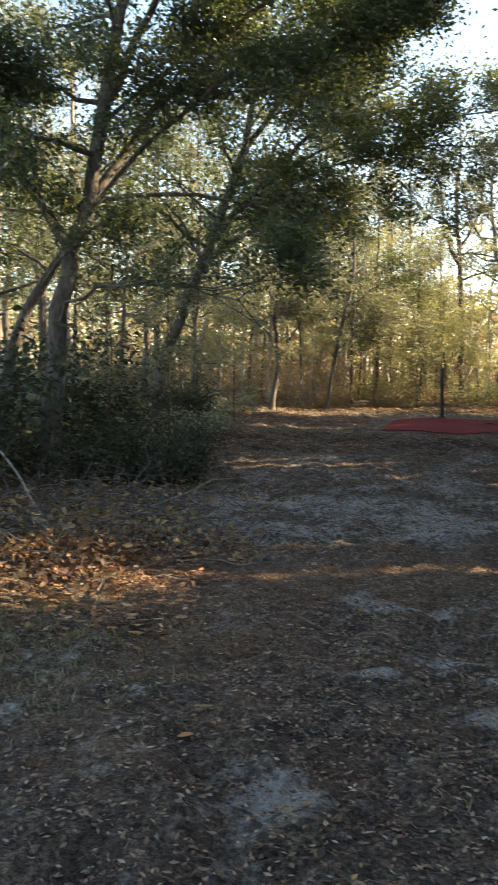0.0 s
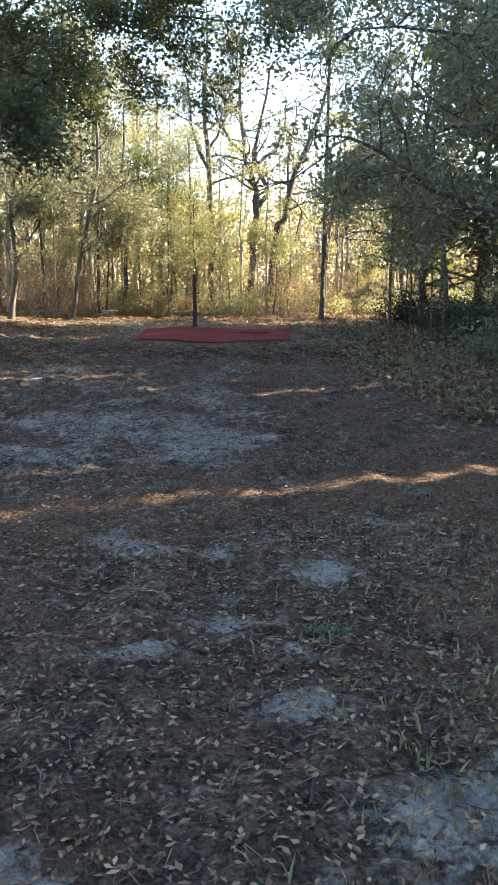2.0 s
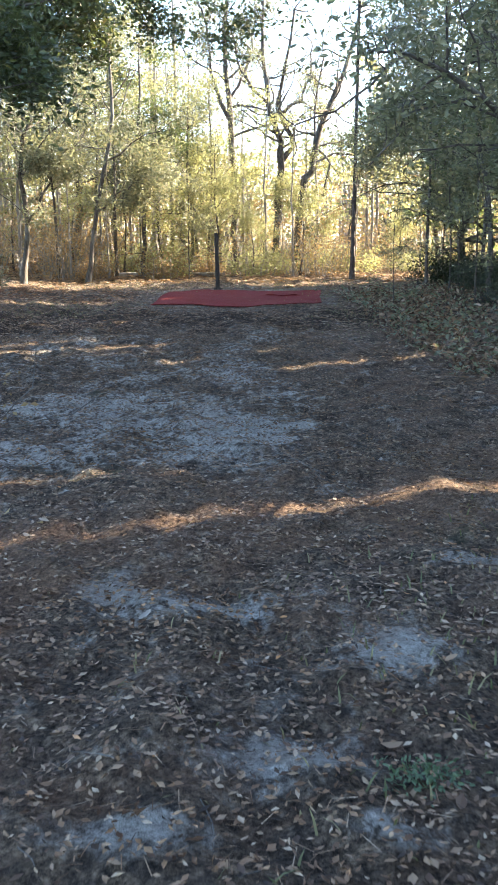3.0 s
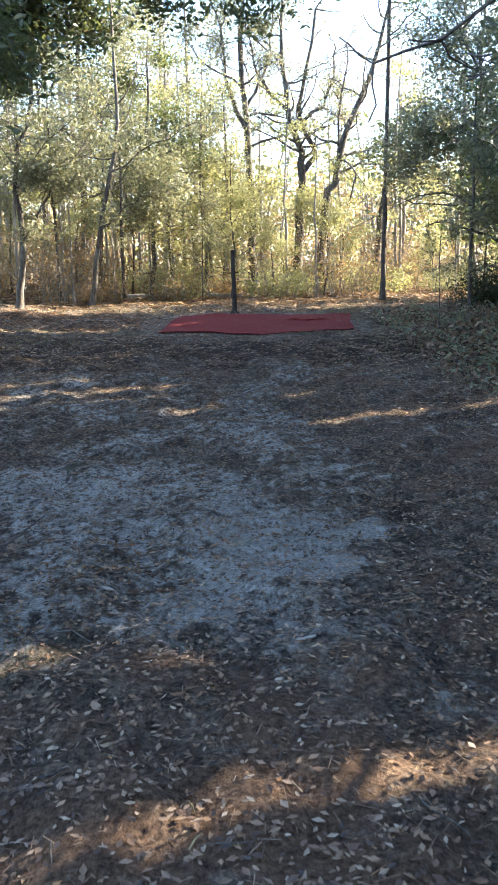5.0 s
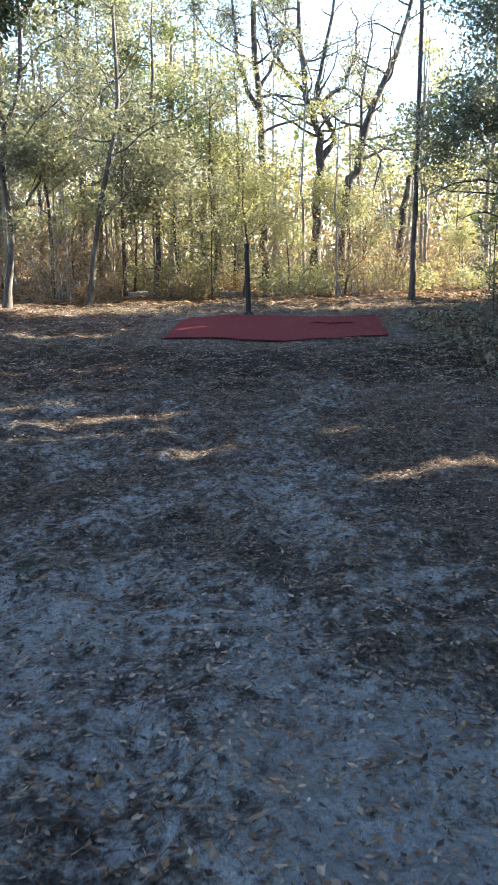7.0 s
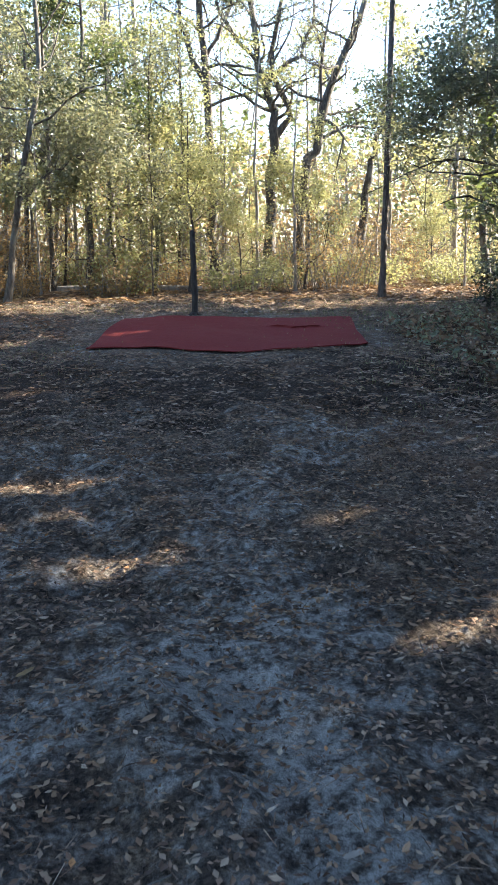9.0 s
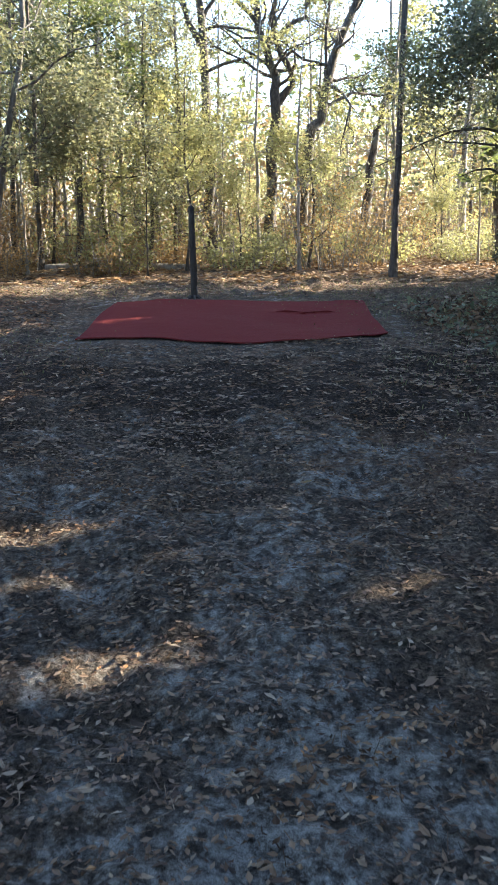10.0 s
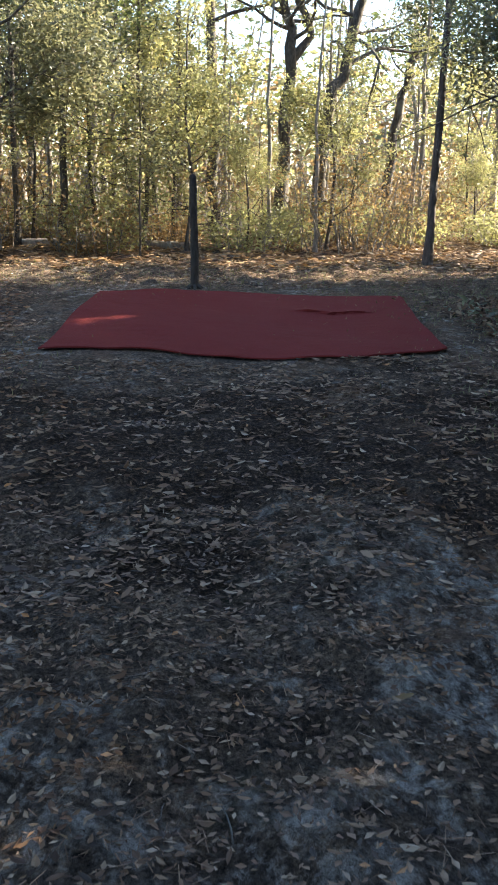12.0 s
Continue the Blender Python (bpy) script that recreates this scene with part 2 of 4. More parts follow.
class Wood:
    """Collects tapered tubes into one mesh."""

    def __init__(self):
        self.v, self.f, self.n = [], [], 0

    def tube(self, pts, radii, sides=6, rough=0.0, r=rng):
        pts, radii = np.asarray(pts, float), np.asarray(radii, float)
        d = unit(np.gradient(pts, axis=0))
        ref = np.array([0.37, 0.91, 0.18])
        u = unit(np.cross(d, ref))
        w = np.cross(d, u)
        a = np.arange(sides) * 2 * math.pi / sides
        jit = 1 + rough * r.normal(size=(len(pts), sides, 1)) if rough else 1.0
        ring = pts[:, None] + radii[:, None, None] * jit * (np.cos(a)[None, :, None] * u[:, None] + np.sin(a)[None, :, None] * w[:, None])
        m = len(pts)
        base = self.n + np.arange(m - 1)[:, None] * sides + np.arange(sides)[None]
        nxt = self.n + np.arange(m - 1)[:, None] * sides + (np.arange(sides)[None] + 1) % sides
        self.f.append(np.stack([base, nxt, nxt + sides, base + sides], -1).reshape(-1, 4))
        self.v.append(ring.reshape(-1, 3))
        self.n += m * sides

    def mesh(self, name, mat):
        return mesh_of(name, np.vstack(self.v), np.vstack(self.f), mat, True)


def wander(r, p, d, length, n, wiggle, up):
    pts, d = [np.array(p, float)], unit(np.array(d, float))
    for _ in range(n):
        d = unit(d + r.normal(size=3) * wiggle + np.array([0, 0, up]))
        pts.append(pts[-1] + d * length / n)
    return np.array(pts)


def leaf_arrays(r, centres, per, spread, size, flat=0.7, droop=0.0, oval=False):
    """Folded leaf blades scattered in clumps round the given centres."""
    c = np.repeat(np.asarray(centres, float), per, axis=0)
    n = len(c)
    c = c + r.normal(size=(n, 3)) * np.array([1, 1, flat]) * spread
    axis = r.normal(size=(n, 3))
    axis[:, 2] = axis[:, 2] * 0.6 - droop
    axis = unit(axis)
    side = unit(np.cross(axis, r.normal(size=(n, 3)) + np.array([0, 0, 1.2])))
    up = np.cross(side, axis)
    ln = size * r.uniform(0.6, 1.3, (n, 1))
    wd = ln * r.uniform(0.20, 0.30, (n, 1))
    if oval:
        low, high = c - axis * ln * 0.2 + up * wd * 0.3, c + axis * ln * 0.22 + up * wd * 0.3
        v = np.stack([c - axis * ln * 0.5, low + side * wd * 0.8, high + side * wd * 0.75, c + axis * ln * 0.5, high - side * wd * 0.75, low - side * wd * 0.8], 1).reshape(-1, 3)
        k = np.arange(n)[:, None] * 6
        return v, np.vstack([k + np.array([[0, 1, 2, 3]]), k + np.array([[0, 3, 4, 5]])])
    v = np.stack([c - axis * ln * 0.5, c + side * wd + up * wd * 0.35, c + axis * ln * 0.5, c - side * wd + up * wd * 0.35], 1).reshape(-1, 3)
    k = np.arange(n)[:, None] * 4
    return v, np.vstack([k + np.array([[0, 1, 2]]), k + np.array([[0, 2, 3]])])


def joined(name, chunks, mat):
    vs, fs, n = [], [], 0
    for v, f in chunks:
        vs.append(v)
        fs.append(f + n)
        n += len(v)
    return mesh_of(name, np.vstack(vs), np.vstack(fs), mat)

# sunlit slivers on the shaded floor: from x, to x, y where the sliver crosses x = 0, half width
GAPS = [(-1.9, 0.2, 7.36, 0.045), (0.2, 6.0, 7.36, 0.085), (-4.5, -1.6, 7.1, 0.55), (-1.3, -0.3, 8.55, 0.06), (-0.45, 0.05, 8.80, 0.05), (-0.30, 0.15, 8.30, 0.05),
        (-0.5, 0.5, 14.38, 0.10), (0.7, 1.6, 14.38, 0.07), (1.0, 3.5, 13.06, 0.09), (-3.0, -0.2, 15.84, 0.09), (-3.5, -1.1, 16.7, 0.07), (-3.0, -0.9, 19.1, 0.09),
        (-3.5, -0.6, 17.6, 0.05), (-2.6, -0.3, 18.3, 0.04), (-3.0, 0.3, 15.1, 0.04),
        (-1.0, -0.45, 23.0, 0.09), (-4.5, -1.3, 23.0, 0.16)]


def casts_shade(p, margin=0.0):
    """Whether foliage at p is kept: leaves that would shade a sliver are cut away."""
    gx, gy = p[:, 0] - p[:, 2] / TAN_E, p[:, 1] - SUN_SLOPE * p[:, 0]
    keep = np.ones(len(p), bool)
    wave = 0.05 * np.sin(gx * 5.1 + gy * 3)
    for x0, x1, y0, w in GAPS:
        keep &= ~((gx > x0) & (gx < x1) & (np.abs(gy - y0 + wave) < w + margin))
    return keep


def ragged(p):
    """The uneven lower edge of a spreading crown."""
    x, y, z = p.T
    return 0.45 * np.sin(x * 1.9 + 0.6 * y) + 0.4 * np.sin(x * 5.3 + y * 3.7) + 0.45 * np.sin(x * 31 + y * 17 + z * 23)


def tree(label, x, y, trunk, r0, r1, bark, seed, limbs=(), n_limbs=9, start=0.35, reach=2.2, up=0.06, rise=0.35, twigs=5,
         per=30, spread=0.28, size=0.10, leaf=None, category="tree", name="tree", shade=False, droop=0.1, sides=8, group="", bare=0.0, lump=False, crook=0.5, clear=None, oval=False, spur=1.0, flat=0.7):
    """A tree: a crooked trunk through a few points above its foot, limbs with their twigs, and a crown of leaf clumps."""
    r = np.random.default_rng(seed)
    z = float(ground_z(x, y)) - 0.05
    root = tagged(new(name), label, category, group)
    root.location = (x, y, z)
    path = smooth_path([(0, 0, 0), *trunk], 14)
    path[1:] += r.normal(size=(14, 3)) * np.array([1, 1, 0]) * r0 * 0.5 * crook
    f = np.linspace(0, 1, 15)
    radii = r0 + (r1 - r0) * f
    radii[0] *= 1.5
    radii[1] *= 1.08
    radii[-3:] *= np.array([0.75, 0.5, 0.15])
    stem = Wood()
    stem.tube(path, radii, sides, 0.06, r)
    part("trunk", stem.mesh("trunk", bark), root)
    mass, centres = Wood(), []

    def branch(p, d, length, radius, lift, wood):
        line = wander(r, p, d, length, 6, 0.24, lift)
        wood.tube(line, np.linspace(radius, max(0.005, radius * 0.2), 7), 5 if radius > 0.03 else 4, 0.05, r)
        for j in range(twigs):
            q = line[r.integers(2, 7)]
            t = wander(r, q, r.normal(size=3) + 0.6 * unit(line[-1] - line[0]), length * r.uniform(0.22, 0.5), 3, 0.35, lift)
            wood.tube(t, np.linspace(max(0.005, radius * 0.3), 0.004, 4), 3)
            if r.random() >= bare:
                centres.extend(t[1:])
                centres.append((t[1] + t[2]) / 2)
        if r.random() >= bare:
            centres.extend(line[3:])

    for pts, ra, rb in limbs:
        line = smooth_path(pts, 10)
        line[1:] += r.normal(size=(10, 3)) * 0.03
        lw = Wood()
        lw.tube(line, np.linspace(ra, rb, 11), 7, 0.06, r)
        for k in (4, 5, 6, 7, 8, 9, 10):
            for _ in range(2):
                branch(line[k], unit(line[k] - line[k - 1]) * 0.7 + r.normal(size=3) * 0.7, reach * spur * r.uniform(0.3, 0.55), max(0.01, rb * 0.7), up, lw)
        part("limb", lw.mesh("limb", bark), root)
    for i in range(n_limbs):
        h = start + (1 - start) * (i + r.random()) / n_limbs
        k = min(h * 14, 13.9)
        p = path[int(k)] + (path[int(k) + 1] - path[int(k)]) * (k - int(k))
        a = i * 2.4 + r.normal() * 0.4
        lw = mass if lump else Wood()
        branch(p, (math.cos(a), math.sin(a), rise + r.normal() * 0.25), reach * (1.15 - 0.6 * (h - start) / (1 - start)) * r.uniform(0.7, 1.2),
               (r0 + (r1 - r0) * h) * 0.45, up, lw)
        if not lump:
            part("limb", lw.mesh("limb", bark), root)
    if lump:
        tagged(part("branchwork", mass.mesh("branchwork", bark), root), kind="stuff")
    if leaf and centres:
        c = np.array(centres)
        if not (shade and x > 8.5):
            grain, least = (1.5, -0.10) if oval else (0.95, -0.06 if y > 22 else -0.30)
            c = c[[noise.noise((q[0] * grain + seed, q[1] * grain, q[2] * grain * 1.2)) > least for q in c]]
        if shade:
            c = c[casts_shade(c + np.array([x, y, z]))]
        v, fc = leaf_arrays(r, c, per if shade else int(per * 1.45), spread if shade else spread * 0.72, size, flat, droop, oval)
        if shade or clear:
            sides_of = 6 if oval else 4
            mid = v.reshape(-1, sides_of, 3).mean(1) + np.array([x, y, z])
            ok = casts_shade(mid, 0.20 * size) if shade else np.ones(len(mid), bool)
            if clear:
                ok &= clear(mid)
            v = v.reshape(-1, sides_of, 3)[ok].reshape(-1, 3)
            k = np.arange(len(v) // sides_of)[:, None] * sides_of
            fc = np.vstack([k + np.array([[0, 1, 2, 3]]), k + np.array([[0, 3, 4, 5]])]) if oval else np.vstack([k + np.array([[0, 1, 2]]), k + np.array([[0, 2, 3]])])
        part("crown", mesh_of("crown", v, fc, leaf), root)
    return root


def again(ob, x, y, turn, scale, lift=0.0):
    m = pose(x, y, float(ground_z(x, y)) - 0.05 + lift, 0, 0, turn) @ Matrix.Diagonal((scale, scale, scale, 1))
    return copy_thing(ob, m)


# ---- ground ----


# bare sandy spots on the brown floor before the track: x, y, half width, half depth
SPOTS = [(-0.28, 6.43, 0.20, 0.13), (0.77, 5.76, 0.20, 0.15), (0.30, 5.08, 0.26, 0.17), (0.43, 4.24, 0.26, 0.16), (0.82, 3.58, 0.34, 0.20), (-0.46, 3.36, 0.20, 0.16), (-0.15, 4.72, 0.20, 0.10),
         (0.12, 6.22, 0.30, 0.12), (0.52, 4.68, 0.14, 0.07), (1.35, 6.6, 0.25, 0.12), (0.9, 10.0, 0.30, 0.22), (0.65, 9.4, 0.22, 0.16)]
TRACK_Y, TRACK_EDGE = (7.6, 8.8, 10.2, 11.7, 13.3, 17.0), (0.1, 0.55, 1.15, 1.3, 1.35, 1.5)


def step(v):
    v = min(max(v, 0.0), 1.0)
    return v * v * (3 - 2 * v)


def track(x, y):
    """The worn sandy track, wide in the middle of the clearing and ending in the dark mould before the rug."""
    edge = float(np.interp(y, TRACK_Y, TRACK_EDGE)) + 0.25 * noise.noise((x * 1.3, y * 1.3, 2.2))
    return step((edge - x) / 1.3 + 0.45) * step((x + 3.2) / 1.0) * step((y - 7.9) / 1.0) * step((18.6 - y) / 2.4)


def sandy(x, y):
    """How much bare sand shows: the worn track and single spots before it."""
    n = noise.fractal((x * 1.1, y * 0.8, 3.1), 0.7, 2.2, 6) * 0.26
    spots = sum(0.62 * math.exp(-((x - a) / c) ** 2 - ((y - b1) / d) ** 2) for a, b1, c, d in SPOTS if abs(y - b1) < 0.8)
    return n + 0.04 + 0.28 * track(x, y) * (1 - 0.35 * step((y - 11.2) / 1.5)) + spots - 0.12 * step((abs(x) - 2.6) / 2)


def needles(x, y):
    """Where brown needles and leaf crumbs gather: across the path before the track and along its shaded side."""
    across = 0.16 * math.exp(-((y - 7.3 - 0.25 * x) / 0.75) ** 2) + 0.12 * math.exp(-((x - 1.6) / 0.7) ** 2 - ((y - 5.0) / 0.9) ** 2) + 0.12 * math.exp(-((x + 1.3) / 0.7) ** 2 - ((y - 5.5) / 1.6) ** 2)
    return across + 0.07 * step((x - 1.2) / 1.0) - 0.14 * track(x, y) - 0.10 * step((3.6 - y) / 1.0)


gx = np.unique(np.concatenate([np.linspace(-400, -14, 24), np.linspace(-14, -4.5, 30), np.linspace(-4.5, 5.5, 170), np.linspace(5.5, 16, 30), np.linspace(16, 400, 24)]))
gy = np.unique(np.concatenate([np.linspace(-300, -6, 20), np.linspace(-6, 2, 24), np.linspace(2, 18, 250), np.linspace(18, 30, 110), np.linspace(30, 60, 50), np.linspace(60, 600, 24)]))
X, Y = np.meshgrid(gx, gy)
Z = ground_z(X, Y)
near = np.exp(-(np.clip(np.abs(X) - 3, 0, 50) / 3) ** 2) * (Y > -8) * (Y < 32)
sand_share = np.array([sandy(a, b2) if k > 0.02 else -0.3 for a, b2, k in zip(X.ravel(), Y.ravel(), near.ravel())])
ny, nx = X.shape
idx = np.arange(ny * nx).reshape(ny, nx)
quads = np.stack([idx[:-1, :-1], idx[:-1, 1:], idx[1:, 1:], idx[1:, :-1]], -1).reshape(-1, 4)
me = mesh_of("ground", np.stack([X, Y, Z], -1).reshape(-1, 3), quads, GROUND, True)
layer = me.attributes.new("sand", "FLOAT", "POINT")
layer.data.foreach_set("value", sand_share.astype(np.float32))
layer = me.attributes.new("humus", "FLOAT", "POINT")
damp = [0.72 * math.exp(-((b2 - 19.0) / 2.0) ** 4) + 0.04 * min(max((b2 - 12) / 2, 0), 1) + 0.60 * noise.fractal((a * 1.3, b2 * 1.1, 5.7), 0.7, 2.2, 6) if k > 0.02 else 0.0 for a, b2, k in zip(X.ravel(), Y.ravel(), near.ravel())]
layer.data.foreach_set("value", np.array(damp, dtype=np.float32))
layer = me.attributes.new("needles", "FLOAT", "POINT")
layer.data.foreach_set("value", np.array([needles(a, b2) if k > 0.02 else 0.1 for a, b2, k in zip(X.ravel(), Y.ravel(), near.ravel())], dtype=np.float32))
ground = tagged(new("ground", me), "sandy grey woodland floor with dark leaf mould", "ground", kind="structure")

# ---- red rug ----


def rug():
    """A thin carpet on the ground, its edges wavy, with one long fold."""
    corners = np.array([(-0.61, 21.58), (2.93, 21.42), (3.38, 24.40), (-0.20, 25.18)])
    n, m = 56, 100
    u, v = np.meshgrid(np.linspace(0, 1, n), np.linspace(0, 1, m))
    p = ((1 - u) * (1 - v))[..., None] * corners[0] + (u * (1 - v))[..., None] * corners[1] + (u * v)[..., None] * corners[2] + ((1 - u) * v)[..., None] * corners[3]
    p[..., 1] += (0.018 * np.sin(u * 9) + 0.010 * np.sin(u * 23 + 1) - 0.38 * np.sin(u ** 2.5 * math.pi)) * (1 - v) + 0.04 * np.sin(u * 14) * v
    p[..., 0] += (0.015 * np.sin(v * 11)) * (1 - u) + 0.02 * np.sin(v * 8 + 1) * u
    z = ground_z(p[..., 0], p[..., 1]) + 0.026 + 0.008 * np.sin(u * 17 + v * 5) * np.sin(v * 13)
    d = v - 0.66 - 0.05 * (u - 0.7) - 0.006 * np.sin(u * 40)
    fold = np.clip((u - 0.62) / 0.05, 0, 1) * np.clip((0.88 - u) / 0.05, 0, 1)
    p[..., 1] -= np.where(d > 0, 0.05 * np.exp(-d / 0.03), 0.0) * fold
    z += 0.034 * np.where(d > 0, np.exp(-d / 0.035), np.exp(d / 0.004)) * fold
    z += 0.012 * np.exp(-(v / 0.03) ** 2) * (0.5 + 0.5 * np.sin(u * 31)) + 0.02 * np.exp(-(((1 - u) / 0.05) ** 2 + (v / 0.08) ** 2))
    top = np.concatenate([p, z[..., None]], -1).reshape(-1, 3)
    low = top - np.array([0, 0, 0.014])
    i = np.arange(n * m).reshape(m, n)
    q = np.stack([i[:-1, :-1], i[:-1, 1:], i[1:, 1:], i[1:, :-1]], -1).reshape(-1, 4)
    rim = np.concatenate([i[0, :], i[1:, -1], i[-1, -2::-1], i[-2:0:-1, 0]])
    nxt = np.roll(rim, -1)
    k = n * m
    side = np.stack([rim, rim + k, nxt + k, nxt], -1)
    me = mesh_of("rug", np.vstack([top, low]), np.vstack([q, q[:, ::-1] + k, side]), RUG)
    return tagged(new("rug", me), "large flat red carpet lying on the ground before a post", "rug")


rug()

# ---- post ----
r = np.random.default_rng(5)
post = tagged(new("post"), "dark weathered round wooden post standing behind the red rug", "post")
post.location = (0.95, 25.15, float(ground_z(0.95, 25.15)) - 0.05)
w = Wood()
line = smooth_path([(0, 0, -0.1), (0.0, 0, 0.5), (-0.015, 0, 1.0), (-0.02, 0, 1.37)], 16)
w.tube(line, np.linspace(0.054, 0.044, 17), 10, 0.05, r)
w.tube([line[-1], line[-1] + np.array([0, 0, 0.02]), line[-1] + np.array([0.01, 0, 0.045])], [0.043, 0.035, 0.004], 10, 0.15, r)
part("shaft", w.mesh("shaft", POST_WOOD), post)
w = Wood()
for k in range(7):
    a = k * 0.9 + 0.2
    w.tube([(0, 0, 0.10), (0.06 * math.cos(a), 0.06 * math.sin(a), 0.07), (0.13 * math.cos(a), 0.13 * math.sin(a), 0.03)], [0.03, 0.025, 0.008], 6, 0.1, r)
part("root_collar", w.mesh("root_collar", POST_WOOD), post)

# ---- trees that frame the clearing ----
tree("leaning live oak with a long low limb over the clearing", 5.1, 10.5, [(-0.1, -0.1, 1.0), (-0.4, -0.3, 1.9), (-0.6, -0.3, 3.4), (-0.5, 0.0, 6.4)], 0.085, 0.04, BARK_OAK, 11,
     limbs=[([(-0.38, -0.28, 1.75), (-1.4, -0.7, 1.98), (-2.3, -1.0, 2.08), (-2.9, -1.4, 2.28), (-3.6, -1.8, 2.55)], 0.05, 0.012),
            ([(-0.55, -0.3, 2.8), (-1.3, -0.7, 3.3), (-2.3, -1.0, 3.5), (-3.4, -1.1, 3.55)], 0.032, 0.010), ([(-0.5, -0.3, 2.3), (-1.2, 0.2, 2.9), (-2.0, 0.4, 3.0), (-2.9, 0.3, 2.8)], 0.028, 0.008),
            ([(-0.6, -0.2, 3.4), (-1.6, 0.3, 4.1), (-2.6, 0.5, 4.3), (-3.6, 0.2, 4.2)], 0.03, 0.008)],
     n_limbs=14, start=0.4, reach=2.8, per=18, spread=0.22, size=0.056, leaf=LEAF_OLIVE, shade=True, oval=True, spur=0.7, flat=0.35, up=0.01,
     clear=lambda p: (p[:, 0] > 0.5) & ((p[:, 0] > 0.42 * (p[:, 1] - 6.7) + 0.3) | (p[:, 2] > 1.8 + 0.32 * (p[:, 1] - 6.7))))
tree("spreading live oak with forked crooked trunk and dense dark crown", -4.85, 11.5, [(0.25, 0, 2.2), (0.55, 0, 3.4), (0.95, 0, 5.0), (1.4, 0, 7.5), (1.6, 0, 9.5)], 0.14, 0.05, BARK_OAK, 12,
     limbs=[([(0.5, 0, 3.3), (1.6, -0.3, 4.4), (3.0, -0.4, 5.2), (4.6, 0.0, 6.0)], 0.045, 0.010),
            ([(0.6, 0, 3.6), (1.6, 0.6, 5.2), (3.0, 1.0, 6.6), (4.4, 1.0, 8.0)], 0.07, 0.02),
            ([(0.1, 0, 2.0), (0.8, -0.4, 2.5), (1.8, -0.6, 2.6), (2.8, -0.6, 2.4)], 0.03, 0.01),
            ([(0.45, 0, 3.1), (-0.2, -0.3, 4.2), (-0.5, -0.6, 5.4)], 0.08, 0.03),
            ([(0.9, 0, 4.9), (2.2, -0.8, 6.4), (3.4, -0.8, 7.2)], 0.06, 0.02)],
     n_limbs=15, start=0.42, reach=2.7, per=44, spread=0.27, size=0.075, leaf=LEAF_OAK, clear=lambda p: p[:, 2] > 2.9 + ragged(p))
tree("leaning second oak stem beside the spreading oak", -5.9, 11.8, [(0.35, 0, 1.4), (0.9, 0, 2.6), (1.5, 0.1, 3.6), (2.0, 0.3, 6.0)], 0.10, 0.04, BARK_OAK, 13,
     n_limbs=8, start=0.45, reach=1.8, per=22, spread=0.22, size=0.08, leaf=LEAF_OAK)
tree("tall straight slender pine at the edge of the wood", 4.79, 27.8, [(0.05, 0, 3), (0.08, 0, 6), (0.14, 0, 12)], 0.062, 0.04, BARK_PINE, 14,
     n_limbs=12, start=0.66, reach=1.4, per=18, spread=0.2, size=0.09, leaf=LEAF_OAK, crook=0.12)
tree("dark oak with a dense drooping crown by the clearing", 7.5, 26.4, [(-0.1, 0, 2.0), (-0.2, 0, 4.5), (0.1, 0, 9.5)], 0.11, 0.04, BARK_OAK, 15,
     limbs=[([(-0.2, 0, 3.0), (-0.9, -0.3, 3.8), (-1.5, -0.3, 4.0), (-2.0, 0, 3.6)], 0.05, 0.015), ([(-0.25, 0, 4.0), (-0.8, 0.3, 5.4), (-1.5, 0.4, 6.8)], 0.05, 0.015)],
     n_limbs=34, start=0.12, reach=2.8, twigs=6, per=28, spread=0.27, size=0.085, leaf=LEAF_OLIVE, up=0.0, shade=True, droop=0.3)
tree("olive-green oak with a high open crown", 8.3, 31.4, [(-0.2, 0, 2.5), (-0.1, 0, 5.0), (0.1, 0, 9.5)], 0.10, 0.04, BARK_OAK, 17,
     n_limbs=14, start=0.32, reach=2.1, per=18, spread=0.26, size=0.10, leaf=LEAF_OLIVE)
tree("crooked live oak leaning over the clearing with a heavy dark crown", -5.0, 17.0, [(0.5, 0, 2.2), (1.3, 0, 4.0), (2.0, 0, 6.0), (2.4, 0, 8.8)], 0.13, 0.05, BARK_OAK, 18,
     limbs=[([(1.2, 0, 3.8), (2.4, -0.4, 5.0), (3.6, -0.6, 6.0), (4.8, -0.4, 6.6)], 0.06, 0.02), ([(1.0, 0, 3.4), (2.0, 0.4, 4.2), (3.2, 0.7, 4.6)], 0.05, 0.015),
            ([(1.8, 0, 5.4), (3.0, 0.5, 7.2), (4.2, 0.6, 8.4)], 0.06, 0.02), ([(1.4, 0, 4.2), (3.0, 0.2, 5.4), (4.8, 0.0, 5.9), (8.0, -0.5, 6.1)], 0.035, 0.010), ([(1.4, 0, 4.2), (3.2, -0.5, 5.0), (5.2, -0.8, 5.3), (7.4, -1.0, 5.2)], 0.03, 0.008)],
     n_limbs=18, start=0.4, reach=2.8, per=38, spread=0.28, size=0.085, leaf=LEAF_OAK, clear=lambda p: p[:, 2] > 3.9 + ragged(p))
tree("thin oak with a leaning trunk by the clearing", 6.1, 20.2, [(-0.1, 0, 1.8), (-0.35, 0.2, 3.5), (-0.2, 0.3, 6.0)], 0.06, 0.025, BARK_OAK, 16,
     n_limbs=9, start=0.35, reach=1.6, per=22, spread=0.24, size=0.085, leaf=LEAF_OAK, shade=True)
